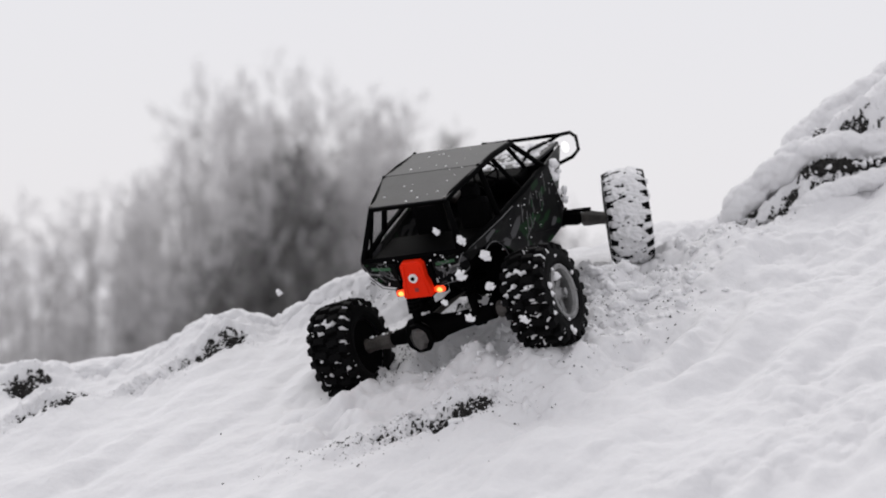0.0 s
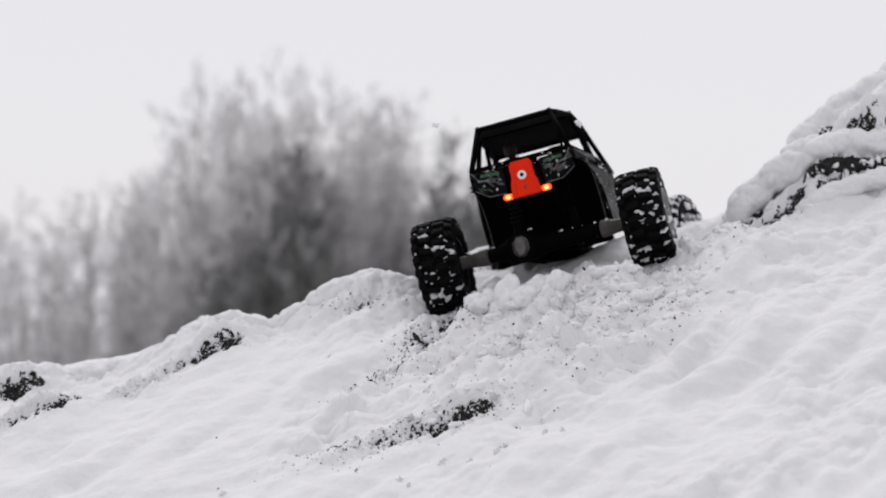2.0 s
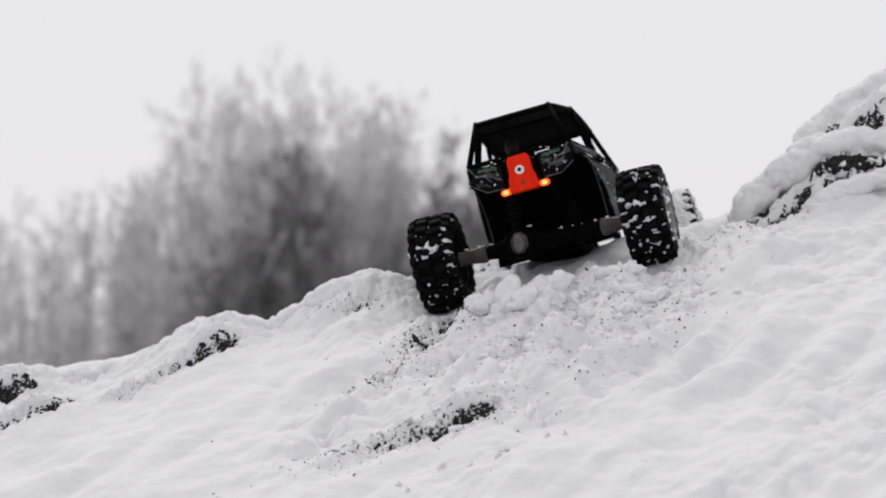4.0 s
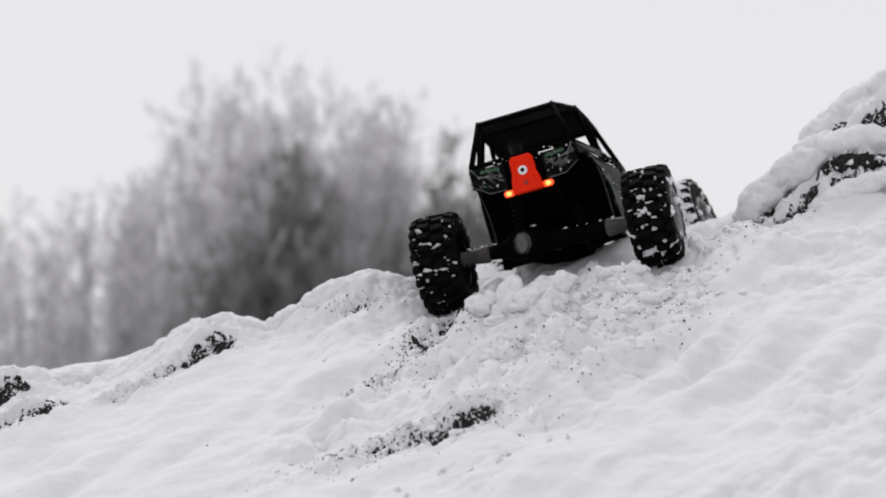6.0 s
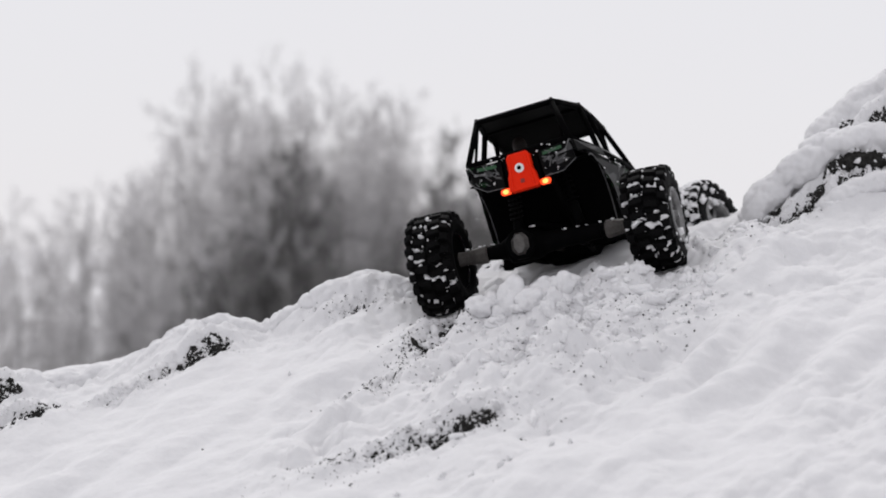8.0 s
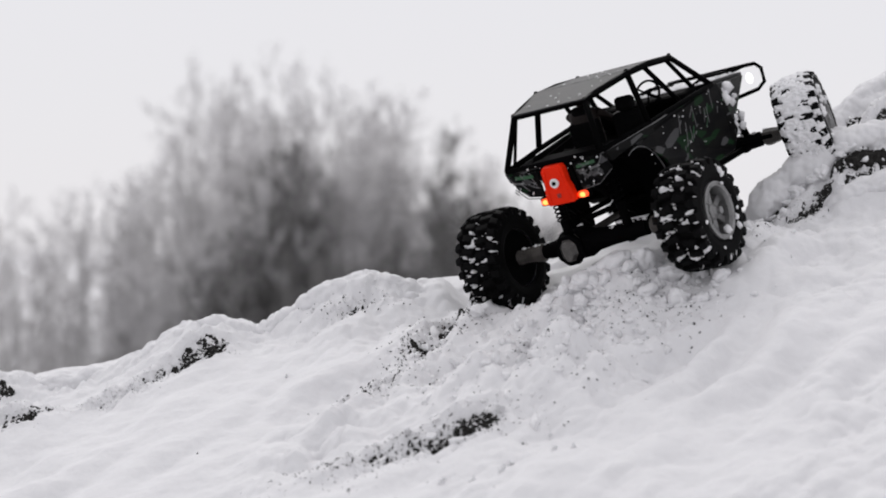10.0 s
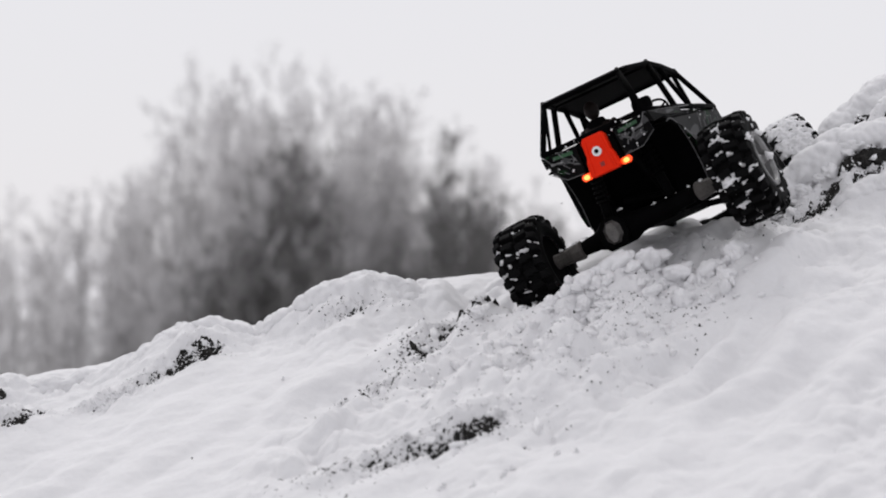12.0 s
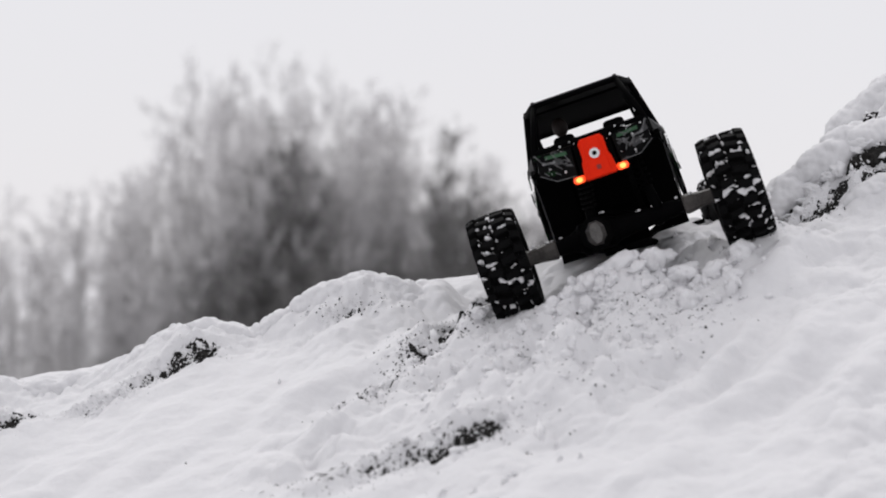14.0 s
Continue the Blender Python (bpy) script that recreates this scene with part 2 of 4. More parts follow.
def axis(lo, hi, step, reach):
    mid = np.arange(lo, hi + step / 2, step)
    out = [step * 1.25]
    while sum(out) < reach:
        out.append(out[-1] * 1.25)
    grow = np.cumsum(out)
    return np.concatenate([lo - grow[::-1], mid, hi + grow])


def build_ground():
    xs = axis(-0.72, 0.72, 0.0029, 2500)
    ys = axis(2.40, 3.42, 0.0030, 2500)
    X, Y = np.meshgrid(xs, ys)
    Z = ground(X, Y)
    near = (np.abs(X) < 1.1) & (Y > 2.0) & (Y < 4.6)
    for i, j in zip(*np.nonzero(near)):
        x, y = float(X[i, j]), float(Y[i, j])
        Z[i, j] += detail(x, y) + knobs(x, y)
    me = bpy.data.meshes.new("ground")
    nx, ny = len(xs), len(ys)
    verts = np.stack([X, Y, Z], -1).reshape(-1, 3)
    idx = np.arange(nx * ny).reshape(ny, nx)
    faces = np.stack([idx[:-1, :-1], idx[:-1, 1:], idx[1:, 1:], idx[1:, :-1]], -1).reshape(-1, 4)
    me.from_pydata(verts.tolist(), [], faces.tolist())
    me.polygons.foreach_set("use_smooth", [True] * len(me.polygons))
    me.materials.append(SNOW)
    return tagged(new("ground", me), "fresh white snow lying on a steep bank", "snow", kind="structure")


build_ground()


def lumps(name, items, material, seed, parent=None, rough=0.55, fine=1, puffy=False):
    """Many small irregular lumps in one mesh; items: (x, y, z, size, flatness)."""
    bm = bmesh.new()
    bmesh.ops.create_icosphere(bm, subdivisions=fine, radius=1)
    base = [v.co.copy() for v in bm.verts]
    tris = [[v.index for v in f.verts] for f in bm.faces]
    bm.free()
    rnd = random.Random(seed)
    verts, faces = [], []
    for x, y, z, size, flat in items:
        off = Vector((rnd.uniform(-50, 50), rnd.uniform(-50, 50), rnd.uniform(-50, 50)))
        turn = Euler((rnd.uniform(0, 6), rnd.uniform(0, 6), rnd.uniform(0, 6))).to_matrix()
        long, slim = rnd.uniform(0.9, 1.6), rnd.uniform(0.55, 1.0)
        n = len(verts)
        for v in base:
            k = size * max(0.35, 1 + rough * noise.noise(v * 1.2 + off) + 0.35 * rough * noise.noise(v * 3.1 + off) + 0.18 * rough * noise.noise(v * 7.5 + off))
            if puffy:
                k = size * (0.62 + 0.34 * dome(v * 1.15 + off) + 0.16 * dome(v * 2.6 + off) + 0.07 * dome(v * 6 + off))
            q = turn @ Vector((v.x * long, v.y * slim, v.z * 0.8)) * k
            verts.append((x + q.x, y + q.y, z + q.z * flat))
        faces += [[n + i for i in t] for t in tris]
    me = bpy.data.meshes.new(name)
    me.from_pydata(verts, [], faces)
    me.polygons.foreach_set("use_smooth", [True] * len(me.polygons))
    me.materials.append(material)
    ob = new(name, me)
    if parent:
        ob.parent = parent
    return ob


def bare_place(bx, by, hl, hw, turn, show, kind, seed):
    """Dark ground or moss breaking through the snow, with knobs of snow on it."""
    rnd = random.Random(seed)
    ca, sa = math.cos(radians(turn)), math.sin(radians(turn))
    step = 0.0013
    nu, nv = int(hl * 2.6 / step), int(hw * 3.0 / step)
    verts, faces = [], []
    for j in range(nv + 1):
        for i in range(nu + 1):
            u, v = (i / nu - 0.5) * 2.6 * hl, (j / nv - 0.5) * 3.0 * hw
            x, y = bx + u * ca - v * sa, by + u * sa + v * ca
            p = Vector((x, y, 0))
            r = (u / hl) ** 2 + (v / hw) ** 2
            lift = 0.0180 * show - 0.0032 - 0.0090 * r + 0.0050 * noise.noise(p * 70 + Vector((seed, 0, 0))) + (0.0050 * noise.noise(p * 170) + 0.0044 * noise.noise(p * 330)) * (1.0 if kind == "tuft" else 1.4)
            verts.append((x, y, height(x, y) - knobs(x, y) + lift))
    for j in range(nv):
        for i in range(nu):
            a = j * (nu + 1) + i
            faces.append((a, a + 1, a + nu + 2, a + nu + 1))
    me = bpy.data.meshes.new("moss_patch")
    me.from_pydata(verts, [], faces)
    me.materials.append(EARTH)
    ob = new("moss_patch" if kind == "tuft" else "bare_earth", me)
    tagged(ob, "dark moss and heather showing under knobbly snow" if kind == "tuft" else "dark bare earth where the snow is scraped off", "moss" if kind == "tuft" else "earth", "bare places in the snow")
    items = []
    n = int((560 if kind == "tuft" else 620) * (hl / 0.05))
    for k in range(n):
        u, v = rnd.gauss(0, 0.75) * hl, rnd.gauss(0.2 if kind == "tuft" else 0.0, 0.8) * hw
        x, y = bx + u * ca - v * sa, by + u * sa + v * ca
        s = rnd.choice((0.0004, 0.0005, 0.0007, 0.0009, 0.0012, 0.0017))
        items.append((x, y, max(height(x, y), height(x, y) - knobs(x, y) + 0.0180 * show - 0.0015 - 0.009 * ((u / hl) ** 2 + (v / hw) ** 2)), s, 0.8))
    tagged(lumps("snow_crumb", items, CLODS, seed, ob, rough=1.0), "knobs of snow", kind="stuff")
    return ob


def tube(bm, pts, r, seg=10, r_end=None):
    """A round tube along a line of points, capped."""
    pts = [Vector(p) for p in pts]
    rings = []
    for i, p in enumerate(pts):
        d = (pts[min(i + 1, len(pts) - 1)] - pts[max(i - 1, 0)]).normalized()
        u = d.cross(Vector((0.31, 0.2, 0.93))).normalized()
        v = d.cross(u)
        k = i / (len(pts) - 1)
        rr = r + ((r_end if r_end is not None else r) - r) * k
        rings.append([bm.verts.new(p + rr * (math.cos(a) * u + math.sin(a) * v)) for a in [j * math.tau / seg for j in range(seg)]])
    for a, b in zip(rings, rings[1:]):
        for j in range(seg):
            bm.faces.new((a[j], a[(j + 1) % seg], b[(j + 1) % seg], b[j]))
    bm.faces.new(rings[0][::-1])
    bm.faces.new(rings[-1])
    return bm


for k, row in enumerate(BARE):
    bare_place(*row, seed=20 + k)


def scatter(spots, sizes, seed, sink, flat):
    """Places strewn round (x, y, spread in x, spread in y, number)."""
    rnd = random.Random(seed)
    out = []
    for cx, cy, wx, wy, n in spots:
        for k in range(n):
            x, y = cx + rnd.gauss(0, wx), cy + rnd.gauss(0, wy)
            s = rnd.choice(sizes)
            out.append((x, y, height(x, y) + sink * s, s * rnd.uniform(0.8, 1.2), flat))
    return out


# crumbs of soil thrown over the snow, and clods of broken snow
soil = scatter(((0.11, 2.95, 0.05, 0.03, 20), (0.26, 2.90, 0.04, 0.02, 24), (0.14, 2.80, 0.03, 0.03, 26), (-0.06, 2.735, 0.05, 0.014, 60),
                (0.02, 2.74, 0.04, 0.014, 30), (-0.085, 2.93, 0.025, 0.010, 26), (-0.02, 3.04, 0.02, 0.02, 110), (0.01, 3.09, 0.02, 0.02, 120), (-0.06, 2.96, 0.02, 0.02, 30), (0.26, 3.07, 0.02, 0.02, 24),
                (0.18, 3.09, 0.045, 0.025, 60), (-0.117, 3.18, 0.03, 0.008, 14), (0.37, 3.10, 0.03, 0.03, 12), (0.10, 2.88, 0.10, 0.07, 12)),
               (0.0006, 0.0008, 0.0010, 0.0013, 0.0017), 31, 0.5, 0.8)
soil += scatter(((-0.09, 2.935, 0.018, 0.012, 90), (-0.065, 2.965, 0.020, 0.016, 80), (-0.035, 3.02, 0.022, 0.026, 190), (0.00, 3.07, 0.024, 0.026, 230), (0.03, 3.13, 0.020, 0.016, 120),
                 (-0.075, 2.735, 0.045, 0.014, 240), (-0.02, 2.735, 0.030, 0.012, 110), (0.02, 2.742, 0.040, 0.016, 80), (-0.12, 2.70, 0.05, 0.02, 60),
                 (0.15, 2.945, 0.050, 0.022, 150), (0.24, 2.955, 0.035, 0.020, 110), (0.19, 2.985, 0.05, 0.02, 100), (0.13, 2.84, 0.030, 0.020, 70), (0.27, 3.06, 0.02, 0.02, 70), (0.13, 3.07, 0.035, 0.015, 90),
                 (-0.12, 3.185, 0.04, 0.010, 60), (0.36, 3.12, 0.03, 0.02, 30), (0.12, 2.90, 0.12, 0.09, 40)),
                (0.0004, 0.0005, 0.0007, 0.0009, 0.0012), 35, 0.4, 0.8)
tagged(lumps("soil_crumb", soil, EARTH, 32), "dark crumbs of soil strewn over the snow", "soil", kind="stuff")
clods = scatter(((0.02, 3.00, 0.03, 0.07, 14), (0.12, 2.92, 0.07, 0.05, 18), (0.24, 3.03, 0.04, 0.04, 16), (0.17, 3.07, 0.06, 0.03, 22),
                 (0.03, 2.75, 0.05, 0.02, 8), (0.36, 3.12, 0.03, 0.04, 8)),
                (0.0022, 0.003, 0.005, 0.009, 0.013), 33, -0.55, 0.7)
clods += scatter(((0.19, 3.02, 0.05, 0.03, 170), (0.28, 3.01, 0.04, 0.03, 110), (0.12, 2.98, 0.05, 0.04, 110), (0.09, 2.88, 0.05, 0.035, 130), (0.15, 2.87, 0.05, 0.03, 90), (0.02, 2.90, 0.03, 0.04, 60),
                  (0.02, 2.76, 0.05, 0.02, 60), (0.34, 3.09, 0.04, 0.03, 60), (0.22, 2.93, 0.06, 0.03, 80), (-0.03, 2.99, 0.02, 0.05, 40)),
                 (0.0012, 0.0016, 0.0022, 0.003, 0.0042, 0.006), 36, -0.2, 0.8)
tagged(lumps("snow_clod", clods, CLODS, 34, fine=2, rough=0.9), "loose clods of broken snow", "snow", kind="stuff")


# rolls of rounded snow lying over the heather, with crevices between them
def snow_roll(line, radius, seed, flat=0.8, bare=False):
    """A long pillow of snow along a line of points, puffy all over."""
    pts = [Vector(p) for p in line]
    path = []
    for k in range(len(pts) - 1):
        a, b = pts[max(k - 1, 0)], pts[k]
        c, d = pts[k + 1], pts[min(k + 2, len(pts) - 1)]
        n = max(4, int((c - b).length / 0.0022))
        for i in range(n):
            t = i / n
            path.append(0.5 * (2 * b + (c - a) * t + (2 * a - 5 * b + 4 * c - d) * t * t + (3 * b - a - 3 * c + d) * t ** 3))
    seg, verts, faces = 56, [], []
    for k, q in enumerate(path):
        d = (path[min(k + 1, len(path) - 1)] - path[max(k - 1, 0)]).normalized()
        u = d.cross(Vector((0, 0, 1))).normalized()
        v = u.cross(d)
        end = min(1.0, k / len(path) * 7, (1 - k / len(path)) * 7)
        r = radius * math.sqrt(max(0.02, 1 - (1 - end) ** 2)) * (1 + 0.25 * noise.noise(Vector((k * 0.05, seed, 0))))
        for j in range(seg):
            an = j * math.tau / seg
            way = math.cos(an) * u + math.sin(an) * flat * v
            p = q + way * r + Vector((0, 0, seed * 0.7))
            puff = 0.010 * dome(p * 22) + 0.0040 * dome(p * 60) + 0.0020 * dome(p * 130) + 0.0010 * noise.noise(p * 260) - 0.009 + (0.004 * noise.noise(p * 200) if bare else 0)
            verts.append(q + way * r + way.normalized() * puff)
    for k in range(len(path) - 1):
        for j in range(seg):
            a, b = k * seg + j, k * seg + (j + 1) % seg
            faces.append((a, b, b + seg, a + seg))
    name = "heather" if bare else "snow_roll"
    me = bpy.data.meshes.new(name)
    me.from_pydata([tuple(v) for v in verts], [], faces)
    me.polygons.foreach_set("use_smooth", [not bare] * len(me.polygons))
    me.materials.append(EARTH if bare else SNOW)
    if bare:
        ob = new(name, me)
        rnd = random.Random(seed)
        knobs_ = []
        for k in range(260):
            q = rnd.choice(path)
            an, r = rnd.uniform(-0.6, 2.6), radius * rnd.uniform(0.9, 1.15)
            knobs_.append((q.x + rnd.gauss(0, 0.002), q.y - r * math.cos(an), q.z + r * math.sin(an) * flat, rnd.choice((0.0009, 0.0013, 0.002, 0.003, 0.0045)), 0.85))
        tagged(lumps("snow_crumb", knobs_, CLODS, seed, ob, rough=0.9), "knobs of snow", kind="stuff")
        return tagged(ob, "dark heather and peat in a crevice under snow", "heather", "bare places in the snow")
    return tagged(new(name, me), "puffy roll of snow lying over dark heather", "snow", "rolls of snow on the bank")


snow_roll(((0.385, 3.255, 0.030), (0.417, 3.255, 0.066), (0.455, 3.255, 0.101), (0.500, 3.26, 0.130), (0.552, 3.26, 0.139), (0.608, 3.26, 0.142), (0.668, 3.27, 0.158), (0.74, 3.28, 0.178)), 0.026, 1)
snow_roll(((0.470, 3.192, 0.040), (0.506, 3.195, 0.066), (0.550, 3.20, 0.086), (0.598, 3.205, 0.096), (0.66, 3.21, 0.110), (0.74, 3.22, 0.13)), 0.015, 2)
snow_roll(((0.500, 3.44, 0.120), (0.540, 3.44, 0.160), (0.585, 3.44, 0.196), (0.632, 3.44, 0.225), (0.69, 3.45, 0.256), (0.77, 3.46, 0.29)), 0.038, 3)
snow_roll(((0.545, 3.30, 0.168), (0.585, 3.30, 0.190), (0.632, 3.30, 0.205), (0.70, 3.31, 0.230), (0.76, 3.31, 0.25)), 0.022, 6)
snow_roll(((-0.430, 3.235, -0.180), (-0.398, 3.235, -0.166), (-0.354, 3.235, -0.131), (-0.318, 3.235, -0.108), (-0.288, 3.235, -0.101), (-0.259, 3.235, -0.108), (-0.215, 3.235, -0.128)), 0.022, 7)
snow_roll(((-0.225, 3.235, -0.112), (-0.200, 3.235, -0.099), (-0.164, 3.235, -0.074), (-0.120, 3.235, -0.055), (-0.083, 3.235, -0.050), (-0.054, 3.235, -0.059), (-0.020, 3.235, -0.080)), 0.025, 8)
snow_roll(((-0.68, 3.25, -0.172), (-0.620, 3.25, -0.174), (-0.574, 3.25, -0.173), (-0.500, 3.25, -0.173), (-0.440, 3.25, -0.165), (-0.400, 3.25, -0.165)), 0.017, 9)
snow_roll(((0.395, 3.228, 0.022), (0.435, 3.225, 0.042), (0.476, 3.222, 0.064), (0.505, 3.225, 0.104), (0.560, 3.225, 0.113), (0.605, 3.23, 0.118), (0.70, 3.24, 0.14)), 0.011, 4, bare=True)
snow_roll(((0.515, 3.285, 0.150), (0.560, 3.28, 0.162), (0.610, 3.28, 0.166), (0.70, 3.29, 0.19)), 0.014, 5, bare=True)


# ---- frosted trees behind the bank ----
def tree(x, y, height, spread, stems, seed, fine=1.0, dark=False, base=-1.25):
    rnd = random.Random(seed)
    twigs = ([], [])
    ob = new("tree")
    ob.matrix_world = pose(x, y, base)

    def stick(store, a, b, ra, rb):
        verts, faces = store
        d = (b - a).normalized()
        u = d.orthogonal().normalized()
        v = d.cross(u)
        n = len(verts)
        for c, r in ((a, ra), (b, rb)):
            for k in range(3):
                an = k * 2.0944
                verts.append(c + r * (math.cos(an) * u + math.sin(an) * v))
        for k in range(3):
            faces.append((n + k, n + (k + 1) % 3, n + 3 + (k + 1) % 3, n + 3 + k))

    def wild(s, lift):
        return Vector((rnd.gauss(0, s), rnd.gauss(0, s), rnd.gauss(lift, s)))

    for k in range(stems):
        an, out = rnd.uniform(0, 6.283), rnd.uniform(0.05, 1.0) ** 0.6
        foot = Vector((math.cos(an), math.sin(an), 0)) * out * spread * 0.25
        tall = height * (1 - 0.22 * out ** 2) * rnd.uniform(0.88, 1.0)
        lean = Vector((math.cos(an), math.sin(an), 0)) * out * spread * 0.85
        a, steps = foot, 12
        r0 = height * 0.0065 * rnd.uniform(0.6, 1.2)
        wood = ([], [])
        for s in range(steps):
            f = (s + 1) / steps
            b = foot + Vector((0, 0, tall * f)) + lean * f ** 1.3 + wild(0.018 * height, 0) * 0.6
            stick(wood, a, b, r0 * (1.05 - s / steps), r0 * (1.05 - f))
            if f > 0.16:
                for _ in range(int(3.15 * fine + rnd.random())):
                    d = (wild(0.55, 0.95) + lean * 0.5).normalized()
                    ln = height * rnd.uniform(0.07, 0.19) * (1.2 - 0.82 * f)
                    c = a + (b - a) * rnd.random()
                    e = c + d * ln
                    stick(twigs, c, e, 0.0028, 0.0014)
                    for _ in range(5):
                        c2 = c + (e - c) * rnd.uniform(0.25, 1)
                        d2 = (d + wild(0.42, 0.35)).normalized()
                        e2 = c2 + d2 * ln * rnd.uniform(0.3, 0.65)
                        stick(twigs, c2, e2, 0.0022, 0.0012)
                        for _ in range(3):
                            c3 = c2 + (e2 - c2) * rnd.uniform(0.3, 1)
                            stick(twigs, c3, c3 + (d2 + wild(0.5, 0.3)).normalized() * ln * rnd.uniform(0.15, 0.35), 0.0019, 0.0011)
            a = b
        me = bpy.data.meshes.new("stem")
        me.from_pydata([tuple(v) for v in wood[0]], [], wood[1])
        me.materials.append(BARK)
        new("stem", me).parent = ob
    me = bpy.data.meshes.new("crown")
    me.from_pydata([tuple(v) for v in twigs[0]], [], twigs[1])
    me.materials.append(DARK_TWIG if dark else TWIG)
    crown = new("crown", me)
    crown.parent = ob
    tagged(crown, "dark bare twigs" if dark else "fine bare twigs white with frost", kind="stuff")
    return tagged(ob, "bare dark tree in winter haze" if dark else "bare leafless tree white with frost in winter haze", "tree", "trees behind the bank")


TREES = (  # x, y, height, spread, stems, fullness
    (-1.22, 13.0, 2.26, 0.30, 10, 1.0), (-1.02, 13.3, 2.22, 0.32, 11, 1.0), (-0.82, 13.0, 2.20, 0.34, 12, 1.0), (-0.62, 13.3, 2.28, 0.32, 11, 1.0), (-0.43, 13.5, 2.20, 0.30, 10, 1.0),
    (-0.23, 13.6, 2.10, 0.24, 8, 0.9), (-1.42, 13.1, 2.02, 0.26, 9, 0.9), (-1.60, 13.4, 1.80, 0.22, 7, 0.9), (-1.76, 14.0, 1.68, 0.22, 6, 0.8), (-1.73, 13.2, 1.66, 0.16, 6, 0.9), (-1.92, 13.2, 1.70, 0.14, 6, 0.8), (-2.08, 13.6, 1.58, 0.16, 5, 0.7),
    (-2.26, 13.4, 1.60, 0.16, 5, 0.8), (-2.44, 13.5, 1.56, 0.16, 5, 0.7), (-2.66, 14.0, 1.50, 0.2, 5, 0.7), (-1.85, 15.5, 1.54, 0.4, 5, 0.6), (-2.35, 15.8, 1.54, 0.4, 5, 0.6), (-2.80, 15.6, 1.54, 0.4, 5, 0.6),
    (-1.05, 14.4, 2.0, 0.5, 12, 1.0), (-0.65, 14.8, 1.98, 0.5, 12, 1.0), (-0.25, 14.4, 1.76, 0.36, 12, 1.0),
    (0.02, 13.3, 1.90, 0.22, 11, 1.0), (0.18, 13.8, 1.84, 0.22, 10, 1.0), (0.36, 13.6, 1.74, 0.26, 10, 1.0), (0.60, 14.0, 1.64, 0.30, 10, 0.9), (0.86, 14.0, 1.50, 0.30, 9, 0.9))
# trees with darker twigs, deepening the thicket's core and its right part
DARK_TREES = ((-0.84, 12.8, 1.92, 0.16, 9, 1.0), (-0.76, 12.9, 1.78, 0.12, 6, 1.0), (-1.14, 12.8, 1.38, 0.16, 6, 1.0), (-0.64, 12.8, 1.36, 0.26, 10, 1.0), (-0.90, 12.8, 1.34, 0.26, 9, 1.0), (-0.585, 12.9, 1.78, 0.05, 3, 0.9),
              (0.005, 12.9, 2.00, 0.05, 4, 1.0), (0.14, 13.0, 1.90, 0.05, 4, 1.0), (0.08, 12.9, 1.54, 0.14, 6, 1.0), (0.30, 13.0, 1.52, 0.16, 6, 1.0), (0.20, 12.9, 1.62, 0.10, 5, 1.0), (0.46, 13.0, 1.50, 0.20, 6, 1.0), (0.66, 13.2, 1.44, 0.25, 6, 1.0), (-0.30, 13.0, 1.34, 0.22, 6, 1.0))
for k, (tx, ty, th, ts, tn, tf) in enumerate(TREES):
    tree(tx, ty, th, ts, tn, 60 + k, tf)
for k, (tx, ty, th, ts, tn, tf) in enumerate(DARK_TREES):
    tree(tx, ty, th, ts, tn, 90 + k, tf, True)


# ---- the model crawler truck: x to its right, y forward, z up, origin on the rear axle ----
TRACK, BASE = 0.277, 0.349


def rbox(bm, lo, hi, bevel=0.002, m=None, seg=2):
    """A box between two corners with rounded edges."""
    r = bmesh.ops.create_cube(bm, size=1)
    c = [(a + b) / 2 for a, b in zip(lo, hi)]
    s = [b - a for a, b in zip(lo, hi)]
    bmesh.ops.transform(bm, matrix=Matrix.LocRotScale(c, None, s), verts=r["verts"])
    if m is not None:
        bmesh.ops.transform(bm, matrix=m, verts=r["verts"])
    if bevel:
        edges = list({e for v in r["verts"] for e in v.link_edges})
        bmesh.ops.bevel(bm, geom=edges, offset=bevel, segments=seg, affect="EDGES", profile=0.5)
    return bm


def slab(bm, corners, thick, bevel=0.0):
    """A plate: a polygon of points, thickened along its normal."""
    vs = [Vector(c) for c in corners]
    n = Vector((0, 0, 0))
    for i in range(len(vs)):
        a, b = vs[i], vs[(i + 1) % len(vs)]
        n += a.cross(b)
    n.normalize()
    top = [bm.verts.new(v) for v in vs]
    low = [bm.verts.new(v - n * thick) for v in vs]
    made = [bm.faces.new(top), bm.faces.new(low[::-1])]
    for i in range(len(vs)):
        j = (i + 1) % len(vs)
        made.append(bm.faces.new((top[j], top[i], low[i], low[j])))
    if bevel:
        bmesh.ops.bevel(bm, geom=list({e for f in made for e in f.edges}), offset=bevel, segments=2, affect="EDGES", profile=0.5)
    return bm


def lathe(bm, profile, seg=40, closed=False):
    """Turns a profile of (x, radius) round the x axis."""
    rings = [[bm.verts.new((x, r * math.cos(a), r * math.sin(a))) for a in [j * math.tau / seg for j in range(seg)]] for x, r in profile]
    if closed:
        rings.append(rings[0])
    for a, b in zip(rings, rings[1:]):
        for j in range(seg):
            bm.faces.new((a[j], b[j], b[(j + 1) % seg], a[(j + 1) % seg]))
    if not closed:
        for ring, flip in ((rings[0], False), (rings[-1], True)):
            if profile[0][1] > 0.0005:
                bm.faces.new(ring[::-1] if flip else ring)
    return bm


